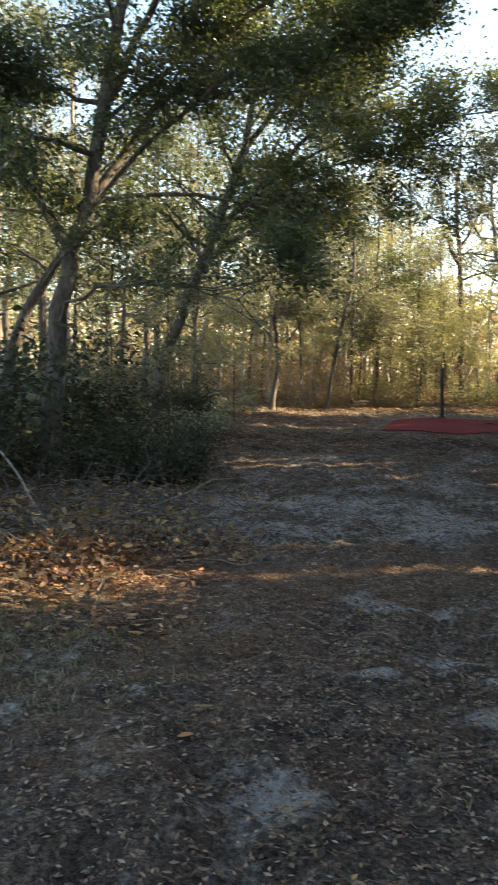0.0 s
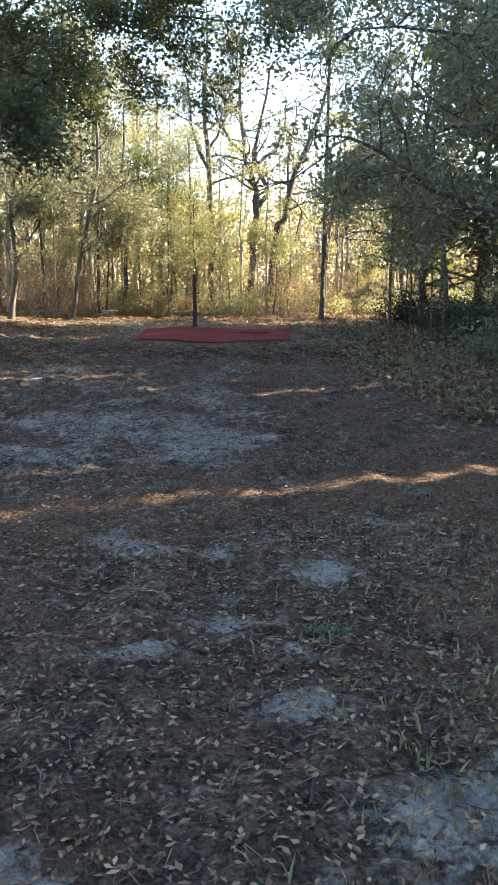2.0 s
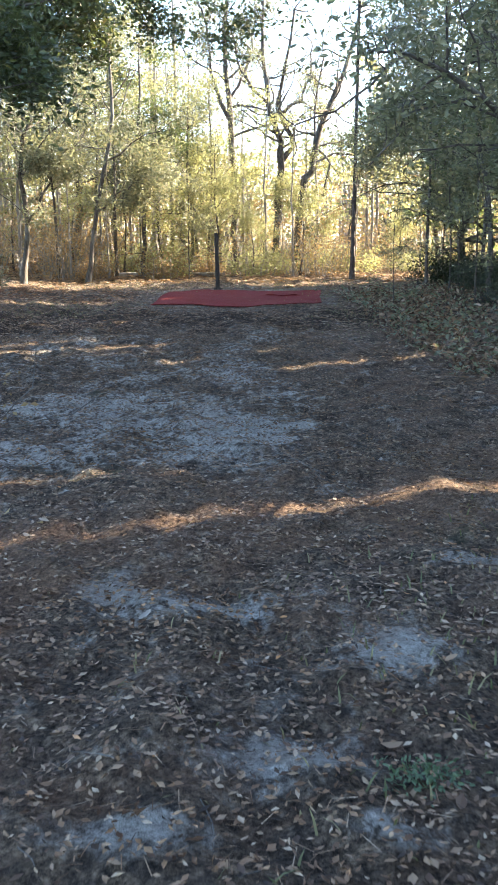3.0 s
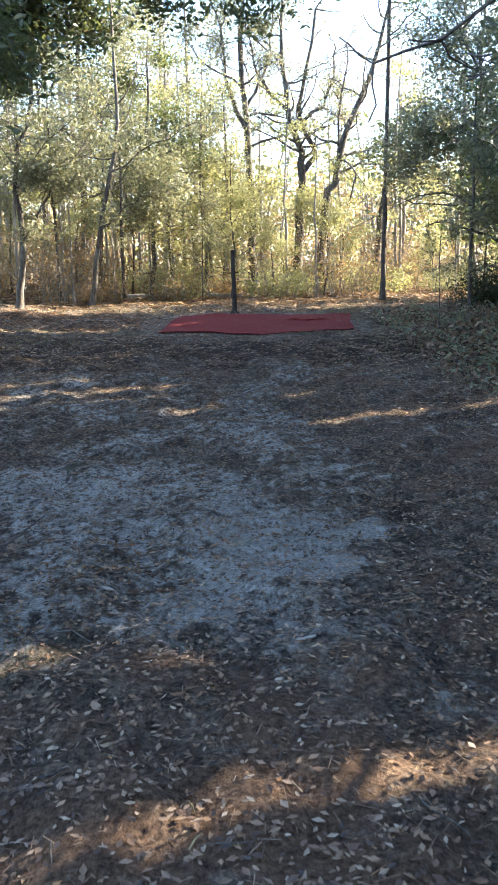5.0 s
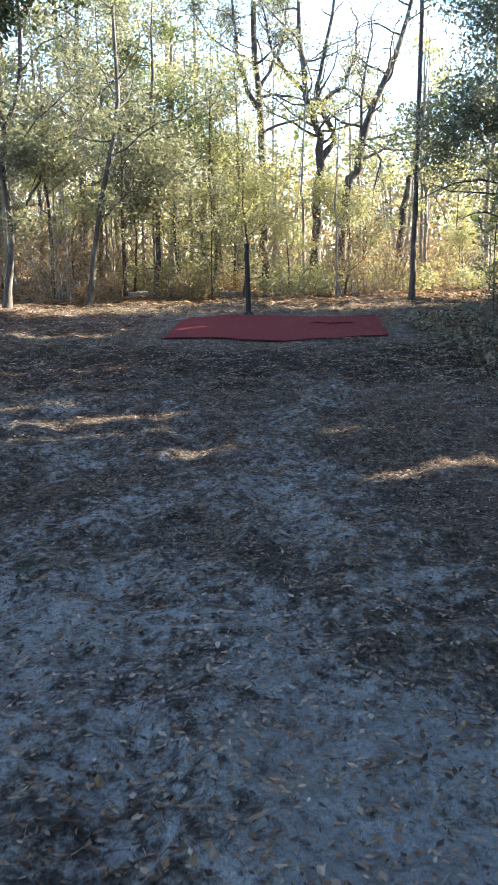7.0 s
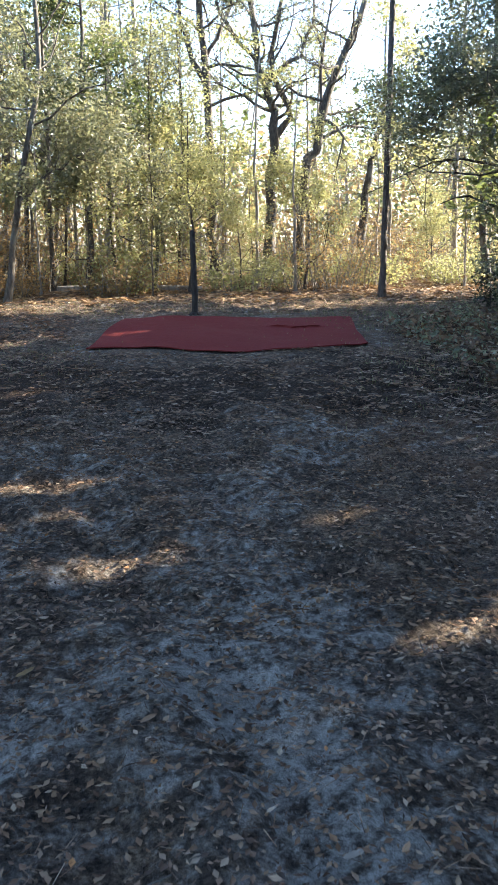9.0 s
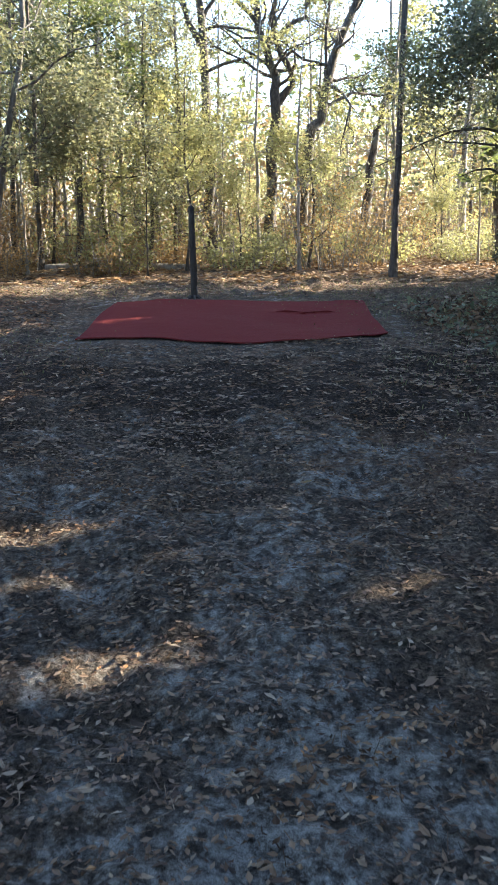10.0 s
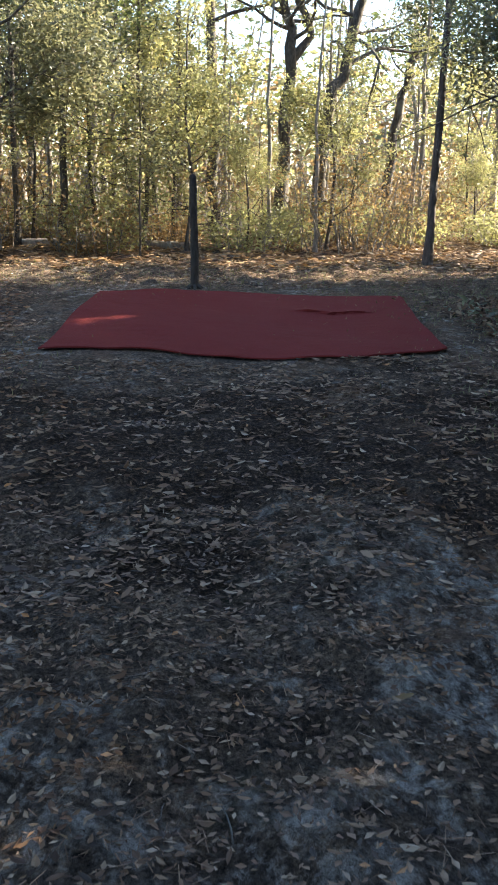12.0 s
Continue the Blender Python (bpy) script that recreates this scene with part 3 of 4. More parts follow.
slim = tree("slender grey oak in the wood", -6.9, 21.0, [(0.1, 0, 2.2), (0.25, 0, 4.2), (0.2, 0, 8.0)], 0.065, 0.025, BARK_OAK, 19,
            n_limbs=10, start=0.35, reach=1.7, per=20, spread=0.24, size=0.085, leaf=LEAF_OLIVE, group="slender oaks")
for k, (x, y, s) in enumerate([(-5.7, 23.6, 1.0), (-7.8, 18.6, 1.1), (-6.6, 26.0, 0.95), (-8.6, 22.4, 1.15), (6.6, 22.2, 0.8), (7.6, 20.4, 0.95), (5.9, 24.2, 0.7), (-2.8, 33.6, 1.0), (-4.7, 35.4, 1.15), (0.7, 35.6, 1.0), (-1.9, 30.9, 0.9), (-5.6, 31.8, 1.05), (-3.4, 29.2, 0.8)]):
    again(slim, x, y, 97 * k + 40, s)
# edge of the wood
tree("tall bare-limbed oak with a forked trunk", 3.32, 33.5, [(0.0, 0, 2.1), (0.16, 0, 3.7), (0.05, 0, 4.5), (-0.3, 0, 5.4), (-0.5, 0, 7.5), (-0.3, 0, 10)], 0.15, 0.05, BARK_OAK, 21,
     limbs=[([(0.16, 0, 3.6), (0.55, 0, 4.2), (0.1, 0, 5.1), (0.2, 0, 6.2), (0.6, 0, 8.2)], 0.10, 0.04), ([(0.1, 0, 5.1), (0.9, 0, 5.7), (1.2, 0, 7.2)], 0.06, 0.025),
            ([(-0.3, 0, 5.4), (-1.1, 0, 6.3), (-1.5, 0, 7.8)], 0.06, 0.025)],
     n_limbs=24, start=0.38, reach=2.0, twigs=7, per=7, spread=0.2, size=0.08, leaf=LEAF_OLIVE, bare=0.62)
tree("tall leaning oak against the sky", 3.85, 32.0, [(0.1, 0, 2.6), (0.4, 0, 3.3), (0.75, 0, 4.6), (1.35, 0, 6.2), (2.2, 0, 9.0)], 0.14, 0.06, BARK_OAK, 22,
     limbs=[([(0.45, 0, 3.4), (0.55, 0.2, 5.0), (0.8, 0.3, 7.0)], 0.05, 0.02)],
     n_limbs=18, start=0.4, reach=1.9, twigs=7, per=6, spread=0.22, size=0.08, leaf=LEAF_OLIVE, bare=0.7)
tree("tall dark oak with an upright fork", 2.05, 35.0, [(-0.05, 0, 2.2), (-0.15, 0, 5.2), (-0.3, 0, 7.5), (-0.2, 0, 11)], 0.15, 0.06, BARK_OAK, 23,
     limbs=[([(-0.15, 0, 5.0), (-0.7, 0, 6.2), (-1.0, 0, 8.5)], 0.08, 0.03), ([(-0.2, 0, 5.6), (0.5, 0, 7.0), (0.7, 0, 9.0)], 0.06, 0.02)],
     n_limbs=13, start=0.4, reach=2.3, per=15, spread=0.3, size=0.09, leaf=LEAF_OLIVE, bare=0.2)
tree("leaning oak with a small rounded crown", 6.2, 36.0, [(0.25, 0, 2.6), (0.5, 0, 3.7), (0.9, 0, 5.2)], 0.14, 0.05, BARK_OAK, 24,
     n_limbs=9, start=0.6, reach=1.6, per=22, spread=0.3, size=0.1, leaf=LEAF_OAK)
tree("slim pale-barked tree with sunlit trunk", -0.8, 36.0, [(0.05, 0, 2.6), (0.15, 0, 4.8), (0.1, 0, 9.0)], 0.12, 0.05, BARK_PALE, 25,
     n_limbs=9, start=0.45, reach=2.0, per=24, spread=0.3, size=0.1, leaf=LEAF_OLIVE)
tree("dark slim tree at the edge of the wood", -1.05, 30.5, [(0.05, 0, 2.2), (0.0, 0, 4.0), (0.1, 0, 8.0)], 0.07, 0.03, BARK_OAK, 26,
     n_limbs=10, start=0.4, reach=1.7, per=24, spread=0.28, size=0.09, leaf=LEAF_OAK)
tree("dark crooked oak at the edge of the wood", -2.5, 28.0, [(0.35, 0, 2.0), (0.75, 0, 3.7), (0.85, 0, 5.2), (0.7, 0, 9.0)], 0.066, 0.035, BARK_OAK, 27,
     limbs=[([(0.3, 0, 1.9), (0.9, 0, 2.4), (1.7, 0, 2.9)], 0.03, 0.01)],
     n_limbs=11, start=0.4, reach=2.2, per=26, spread=0.28, size=0.09, leaf=LEAF_OLIVE)
tree("grey oak with a kinked trunk", -4.0, 26.6, [(0.2, 0, 1.6), (0.1, 0, 3.2), (0.6, 0, 5.0), (0.5, 0, 9.0)], 0.075, 0.035, BARK_OAK, 28,
     limbs=[([(0.2, 0, 1.5), (0.8, -0.2, 2.6), (1.3, -0.3, 3.4)], 0.04, 0.012)],
     n_limbs=11, start=0.4, reach=2.4, per=26, spread=0.28, size=0.09, leaf=LEAF_OLIVE)
tree("pale leaning tree with sunlit trunk", -7.1, 29.5, [(0.3, 0, 1.8), (0.9, 0, 4.5), (1.0, 0, 9.0)], 0.13, 0.05, BARK_PALE, 29,
     n_limbs=9, start=0.4, reach=2.2, per=26, spread=0.3, size=0.1, leaf=LEAF_OLIVE)
pale = tree("thin pale stem in the sunlit thicket", 2.75, 31.3, [(-0.02, 0, 2.0), (-0.05, 0, 3.0), (0.1, 0, 6.0)], 0.045, 0.02, BARK_PALE, 30,
            n_limbs=5, start=0.5, reach=1.0, per=10, spread=0.25, size=0.09, leaf=LEAF_YELLOW, group="thin pale stems", name="young_tree")
for k, (x, y) in enumerate([(3.45, 30.2), (1.1, 32.8), (5.6, 31.5), (-0.2, 33.0), (7.4, 30.4), (-2.4, 32.0), (-5.3, 29.0), (8.8, 33.0), (6.9, 35.2), (-4.2, 33.0), (-3.4, 30.0),
                            (-1.6, 34.5), (1.2, 34.0), (2.4, 36.5), (-0.9, 37.5), (-3.2, 36.0), (-5.8, 34.0), (3.9, 37.0), (6.4, 33.6), (-6.6, 31.4), (-4.6, 30.6), (-7.6, 33.4), (0.5, 36.0), (5.2, 36.8), (-2.0, 29.4), (-5.9, 28.2), (-4.4, 28.8), (-3.0, 28.6), (-7.2, 30.2), (-6.2, 32.6), (-1.2, 32.4), (4.3, 33.6), (2.2, 33.4)]):
    again(pale, x, y, 77 * k, (0.85, 1.1, 0.7, 1.25, 0.6)[k % 5])

# ---- young sunlit trees and thicket ----
young = [tree("young yellow-green tree in the sunlit thicket", x, y, [(0.1, 0, 1.3), (0.0, 0.1, 2.4), (0.1, 0, (4.6, 3.0)[k])], 0.035, 0.012, BARK_OAK, 40 + k,
              n_limbs=16, start=0.12, reach=1.2, per=18, spread=0.21, size=0.058, leaf=LEAF_YELLOW, rise=0.5, sides=6, lump=True, group="young sunlit trees", name="young_tree")
         for k, (x, y) in enumerate([(1.1, 29.9), (3.7, 30.4)])]
for k, (x, y, s) in enumerate([(0.35, 30.4, 1.3), (2.3, 30.9, 0.7), (-0.5, 31.6, 1.35), (4.3, 31.0, 0.62), (1.0, 32.4, 1.4), (-1.7, 31.6, 1.0), (2.7, 32.2, 0.65),
                               (7.4, 32.8, 0.62), (9.4, 34.5, 0.8), (-3.2, 31.5, 0.9), (-5.0, 31.0, 0.9), (-6.3, 29.6, 0.8), (7.6, 34.0, 0.8), (10.4, 35.6, 0.9), (-8.0, 31.5, 1.0), (1.5, 34.4, 1.2)]):
    again(young[k % 2], x, y, 63 * k + 20, s)


def shrub(label, x, y, height, width, stems, per, leaf, bark, seed, size=0.08, group="", name="shrub", shade=False, spread=0.12):
    r = np.random.default_rng(seed)
    z = float(ground_z(x, y)) - 0.04
    root = tagged(new(name), label, "shrub", group)
    root.location = (x, y, z)
    wood, centres = Wood(), []
    for k in range(stems):
        a, q = r.uniform(0, 6.28), width * 0.5 * math.sqrt(r.random())
        p = (q * math.cos(a), q * math.sin(a), 0)
        line = wander(r, p, (0.25 * math.cos(a), 0.25 * math.sin(a), 1), height * r.uniform(0.5, 1.1), 6, 0.14, 0.05)
        wood.tube(line, np.linspace(0.014, 0.004, 7), 3)
        for _ in range(3):
            t = wander(r, line[r.integers(1, 6)], r.normal(size=3), height * 0.3, 3, 0.3, 0.05)
            wood.tube(t, np.linspace(0.006, 0.003, 4), 3)
            centres.extend(t[1:])
        centres.extend(line[2:])
    tagged(part("stem_tangle", wood.mesh("stem_tangle", bark), root), kind="stuff")
    c = np.array(centres)
    v, f = leaf_arrays(r, c, per, spread, size)
    part("foliage", mesh_of("foliage", v, f, leaf), root)
    return root


thicket = [shrub("dense thicket of thin stems and dry brown leaves", -0.6, 29.6, 1.0, 1.6, 20, 5, LEAF_DRY, TWIG, 60, group="thicket shrubs"),
           shrub("sunlit thicket shrub with yellow-green leaves", 2.2, 29.9, 0.95, 1.5, 18, 6, LEAF_YELLOW, TWIG, 61, group="thicket shrubs"),
           shrub("tangle of upright bare grey stems with few leaves", -3.6, 28.9, 2.2, 1.7, 26, 4, LEAF_DRY, TWIG, 62, group="thicket shrubs")]
k = 0
for y in (29.6, 31.2, 33.2, 35.8, 39.0):
    for x in np.arange(-11, 12.5, 1.7 if y < 34 else 2.4):
        dx, dy, s = rng.uniform(-0.6, 0.6), rng.uniform(-0.5, 0.7), rng.uniform(0.7, 1.25)
        if x > 8.0 and y < 33:
            continue
        if y < 30.5 and rng.random() < (0.7 if 3.0 < x + dx < 7.5 else 0.35):
            continue
        kind = (2, 2, 0)[k % 3] if x < -1.5 else (1, 1, 0, 1, 2)[k % 5]
        again(thicket[kind], x + dx, y + dy, rng.uniform(0, 360), s)
        k += 1

# ---- deeper wood ----
deep = [tree("tall wood oak with a mixed green crown", -9.5, 33.0, [(0.2, 0, 3), (0.1, 0.2, 6), (0.4, 0, 11)], 0.14, 0.05, BARK_OAK, 70, n_limbs=14, start=0.3, reach=2.8, per=15, spread=0.42, size=0.13, leaf=LEAF_OAK, lump=True, group="wood trees"),
        tree("tall slim wood tree with grey trunk", -6.0, 37.0, [(-0.2, 0, 3), (0.1, 0, 6), (0.0, 0, 12)], 0.11, 0.05, BARK_PALE, 71, n_limbs=13, start=0.35, reach=2.4, per=14, spread=0.42, size=0.13, leaf=LEAF_OLIVE, lump=True, group="wood trees"),
        tree("sunlit wood tree with thin yellow-green crown", -2.6, 40.0, [(0.1, 0, 3), (0.3, 0, 5.5), (0.1, 0, 9)], 0.10, 0.04, BARK_OAK, 72, n_limbs=13, start=0.25, reach=2.4, per=14, spread=0.42, size=0.13, leaf=LEAF_YELLOW, lump=True, group="wood trees")]
for k, (x, y, s) in enumerate([(-3.5, 35.0, 1.0), (-8.0, 36.5, 1.0), (-12, 35, 1.1), (-10.5, 40, 1.1), (-4.5, 43, 1.2), (-0.8, 45, 0.9), (-14, 30, 1.1), (11.5, 44, 0.62), (13.5, 47.5, 0.8),
                               (-12.5, 44, 1.2), (-8, 48, 1.2), (-16, 38, 1.2), (13.5, 44, 0.8), (-3, 50, 1.1), (16, 50, 0.9), (-11.5, 27.0, 1.0), (-9.0, 23.5, 1.0), (-20, 45, 1.3), (-6.4, 27.4, 0.8)]):
    again(deep[k % 3], x, y, 49 * k, s)

for k, (x, y, s) in enumerate([(-2.4, 36.8, 0.95), (0.1, 38.4, 1.0), (-0.9, 40.6, 1.1), (9.3, 36.6, 0.85), (7.8, 39.2, 0.75), (-4.4, 38.6, 1.0), (11.8, 40.5, 0.9)]):
    again(deep[1], x, y, 131 * k + 15, s)

# wood on the sunny side, mostly unseen: rows added to shade the clearing
k = 0
for x in (9.5, 11.8, 14.2, 17.0):
    for y in np.arange(-9, 28.5, 3.0):
        yy = y + rng.uniform(-0.5, 0.5) + (1.5 if 11 < x < 13 or x > 16 else 0.0)
        if yy > 24.7 + SUN_SLOPE * x:
            continue
        xx = x + rng.uniform(-0.6, 0.6)
        tree("mostly unseen wood oak with dense crown, added to shade the clearing", xx, yy, [(0.1, 0, 3), (0.2, 0.2, 6), (0.3, 0, 10.5)], 0.13, 0.05, BARK_OAK, 200 + k, n_limbs=18, start=0.08, reach=2.6, twigs=6,
             per=10, spread=0.42, size=0.32, leaf=LEAF_OAK, shade=True, group="wood trees", sides=6, lump=True)
        k += 1
# wood on the other side and behind the start
for k, (x, y, s) in enumerate([(-8.5, 16, 0.9), (-9.5, 20, 1.0), (-7.6, 9, 0.8), (-9, 4, 1.0), (-8.5, -2, 1.0), (-5, -8, 1.0), (0, -10, 1.1), (5, -8, 1.0), (-12, 12, 1.1), (-13, 18, 1.1), (-7.5, 25.0, 0.8)]):
    again(deep[k % 2], x, y, 71 * k + 30, s)

# ---- far wood that closes the view ----
r = np.random.default_rng(90)
w = Wood()
n = 0
while n < 420:
    x, y = r.uniform(-45, 45), r.uniform(46, 75)
    z = float(ground_z(x, y))
    h = r.uniform(2.5, 7.5)
    w.tube(wander(r, (x, y, z - 0.1), (r.normal() * 0.08, 0, 1), h, 4, 0.06, 0.02), np.linspace(r.uniform(0.04, 0.14), 0.03, 5), 5)
    n += 1
tagged(new("far_trunks", w.mesh("far_trunks", BARK_PALE)), "far wood of many slim grey trunks", "woods", kind="stuff")
for leaf, count, low, high, label in ((LEAF_YELLOW, 3800, 0.2, 5.0, "far sunlit yellow-green undergrowth"), (LEAF_DRY, 4200, 0.1, 4.6, "far dry brown undergrowth"), (LEAF_OAK, 2000, 2.5, 7.0, "far green tree crowns of the wood")):
    c = np.stack([r.uniform(-45, 45, count), r.uniform(44, 72, count), np.zeros(count)], 1)
    c[:, 2] = ground_z(c[:, 0], c[:, 1]) + r.uniform(low, high, count)
    v, f = leaf_arrays(r, c, 9, 0.6, 0.34, 0.8)
    tagged(new("far_foliage", mesh_of("far_foliage", v, f, leaf)), label, "woods", kind="stuff")

# ---- undergrowth on the banks ----
bush = [shrub("evergreen bush on the shaded bank, leaves darkened for its shade", -3.6, 12.6, 1.0, 1.3, 28, 17, LEAF_SHADE, BARK_OAK, 80, 0.06, "bank bushes"),
        shrub("low leafy bush on the shaded bank", 5.6, 15.5, 0.65, 1.5, 22, 6, LEAF_OLIVE, BARK_OAK, 81, 0.08, "bank bushes")]
# the four copies scaled 2.0 and up are added to block sky light
for k, (x, y, s) in enumerate([(-4.6, 11.8, 1.0), (-4.4, 14.2, 1.0), (-6.2, 9.4, 2.3), (-6.9, 12.4, 2.5), (-6.6, 15.2, 2.3), (-6.0, 6.8, 2.0), (-5.0, 14.2, 1.2), (-4.6, 19.5, 1.0), (-5.6, 22.0, 1.2), (-4.9, 24.4, 1.0), (-6.2, 16.8, 1.3), (-6.6, 12.5, 1.3), (-5.8, 8.0, 1.2),
                               (6.3, 13.6, 1.1), (6.0, 18.3, 0.9), (6.8, 17.0, 1.1), (6.5, 21.2, 0.9), (7.4, 21.8, 1.2), (6.6, 25.0, 1.1), (7.9, 23.5, 1.3), (5.2, 10.4, 1.0), (6.9, 14.5, 1.2), (7.5, 19.0, 1.3), (7.6, 27.0, 1.1)]):
    again(bush[k % 2], x, y, 83 * k, s)
sap = tree("thin sapling on the shaded bank", 4.6, 13.0, [(0.0, 0, 0.8), (0.05, 0, 1.6), (0.0, 0, 2.4)], 0.016, 0.008, BARK_OAK, 83, n_limbs=11, start=0.22, reach=0.62, per=5, spread=0.13, size=0.06,
           leaf=LEAF_OLIVE, name="sapling", group="bank saplings", lump=True, sides=6)
for k, (x, y, s) in enumerate([(-4.3, 12.6, 1.1), (0.3, 29.0, 1.2), (-3.9, 14.5, 1.3), (6.0, 22.6, 1.4), (5.4, 19.0, 1.2), (-4.4, 22.8, 1.2), (7.0, 26.6, 1.5), (6.6, 23.9, 1.7), (4.12, 20.0, 0.8)]):
    again(sap, x, y, 57 * k, s)

# low broad-leaved plants on the shaded bank
r = np.random.default_rng(95)
n = 1500
c = np.stack([3.0 + np.abs(r.normal(size=n)) * 1.4, r.uniform(10.5, 23.5, n), np.zeros(n)], 1)
c[:, 0] += 0.05 * (c[:, 1] - 10)
c[:, 2] = ground_z(c[:, 0], c[:, 1]) + r.uniform(0.03, 0.16, n)
for leaf, label in ((LITTER, "curled brown leaves heaped over the shaded bank"), (LEAF_OLIVE, "low dark broad-leaved plants covering the shaded bank")):
    v, f = leaf_arrays(r, c[:1000] if leaf is LITTER else c[1000:], 6, 0.10, 0.085, 0.4, 0.0, True)
    tagged(new("ground_cover", mesh_of("ground_cover", v, f, leaf)), label, "plants", kind="stuff")

# ---- brush pile ----
pile = tagged(new("brush_pile"), "tangled pile of dead grey branches and dry leaves on the bank", "brush pile")
pile.location = (-3.1, 8.4, float(ground_z(-3.1, 8.4)) - 0.03)
r = np.random.default_rng(91)
w = Wood()
for k in range(320):
    x, y = r.normal(0, 0.75), r.normal(0, 1.1)
    z = r.uniform(0, 0.55) * math.exp(-(x * x + y * y * 0.5) * 0.5) + float(ground_z(x - 3.1, y + 8.4) - ground_z(-3.1, 8.4))
    d = r.normal(size=3) * np.array([1, 1, 0.25])
    w.tube(wander(r, (x, y, z + 0.02), d, r.uniform(0.3, 1.2), 5, 0.28, 0.0), np.linspace(r.uniform(0.004, 0.012), 0.003, 6), 4)
tagged(part("twig_tangle", w.mesh("twig_tangle", BARK_OAK), pile), kind="stuff")
c = r.normal(size=(260, 3)) * np.array([0.8, 1.1, 0.0])
c[:, 2] = ground_z(c[:, 0] - 3.1, c[:, 1] + 8.4) - ground_z(-3.1, 8.4) + r.uniform(0.03, 0.28, 260)
v, f = leaf_arrays(r, c, 9, 0.12, 0.075)
tagged(part("dry_leaves", mesh_of("dry_leaves", v, f, LEAF_DRY), pile), kind="stuff")
for k in range(5):
    lw = Wood()
    lw.tube(wander(r, (r.normal() * 0.4, r.normal() * 0.5, 0.15), (r.normal(), r.normal(), 0.15), r.uniform(1.2, 2.0), 7, 0.16, -0.01), np.linspace(0.022, 0.006, 8), 6, 0.05, r)
    part("branch", lw.mesh("branch", TWIG), pile)

heap = tagged(new("leaf_heap"), "heap of rust-orange dead leaves beside the brush pile", "leaf heap")
heap.location = (-2.75, 6.95, float(ground_z(-2.75, 6.95)) - 0.02)
r = np.random.default_rng(92)
c = r.normal(size=(420, 3)) * np.array([0.36, 0.42, 0.0])
c[:, 2] = 0.02 + r.uniform(0, 0.34, 420) * np.exp(-(c[:, 0] ** 2 + c[:, 1] ** 2) / 0.22) + ground_z(c[:, 0] - 2.75, c[:, 1] + 6.95) - ground_z(-2.75, 6.95)
v, f = leaf_arrays(r, c, 5, 0.05, 0.065, 0.5, 0.0, True)
tagged(part("dead_leaves", mesh_of("dead_leaves", v, f, LEAF_RUST), heap), kind="stuff")
w = Wood()
for k in range(70):
    a, q = r.uniform(0, 6.28), 0.45 * math.sqrt(r.random())
    p = (q * math.cos(a), q * math.sin(a), 0.03 + 0.2 * (0.45 - q))
    w.tube(wander(r, p, (r.normal(), r.normal(), 0.5), r.uniform(0.2, 0.7), 4, 0.3, 0.0), np.linspace(0.006, 0.002, 5), 4)
tagged(part("twig_tangle", w.mesh("twig_tangle", BARK_OAK), heap), kind="stuff")

# ---- fallen log in the wood ----
log = tagged(new("fallen_log"), "grey fallen log lying in the sunlit thicket", "log")
log.location = (-0.2, 30.6, float(ground_z(-0.2, 30.6)) + 0.06)
w = Wood()
w.tube(smooth_path([(-1.6, 0.2, 0.0), (0, 0, 0.03), (1.6, -0.1, 0.0)], 12), np.linspace(0.10, 0.07, 13), 9, 0.06, r)
part("stem", w.mesh("stem", BARK_PALE), log)

# ---- leaf litter ----


def litter(count, x0, x1, y0, y1, seed, size, cover):
    """Curled oak leaves lying on the floor, fewer on the bare sand."""
    r = np.random.default_rng(seed)
    x, y = r.uniform(x0, x1, count), r.uniform(y0, y1, count)
    keep = np.array([cover(a, b2) for a, b2 in zip(x, y)]) > r.random(count)
    x, y = x[keep], y[keep]
    n = len(x)
    a = r.uniform(0, 6.283, n)
    ln = size * r.uniform(0.5, 1.35, n)
    wd = ln * r.uniform(0.12, 0.22, n)
    tip, lean = r.normal(0, 0.12, n), r.normal(0, 0.25, n)
    ax = np.stack([np.cos(a), np.sin(a), tip], 1)
    sd = np.stack([-np.sin(a), np.cos(a), lean], 1)
    c = np.stack([x, y, ground_z(x, y) + 0.012 + np.abs(r.normal(0, 0.008, n)) + np.abs(tip) * ln * 0.4], 1)
    up = np.zeros((n, 3))
    up[:, 2] = 1
    curl = (ln * r.uniform(-0.05, 0.16, n))[:, None]
    L, W = ln[:, None], wd[:, None]
    v = np.stack([c - ax * L * 0.5 + up * curl, c - ax * L * 0.12 + sd * W, c + ax * L * 0.25 + sd * W * 0.8, c + ax * L * 0.5 + up * curl,
                  c + ax * L * 0.25 - sd * W * 0.8, c - ax * L * 0.12 - sd * W], 1).reshape(-1, 3)
    k = np.arange(n)[:, None] * 6
    f = np.vstack([k + np.array([[0, 5, 4, 3]]), k + np.array([[0, 3, 2, 1]])])
    return v, f


def litter_cover(x, y):
    fade = min(max((5.6 - abs(x - 0.5)) / 2.2, 0), 1) * min(max((y + 2.5) / 5, 0.05), 1)
    return min(max(0.50 - 1.1 * sandy(x, y) + 0.45 * noise.noise((x * 1.9, y * 1.9, 9)), 0.12), 1.0) * fade


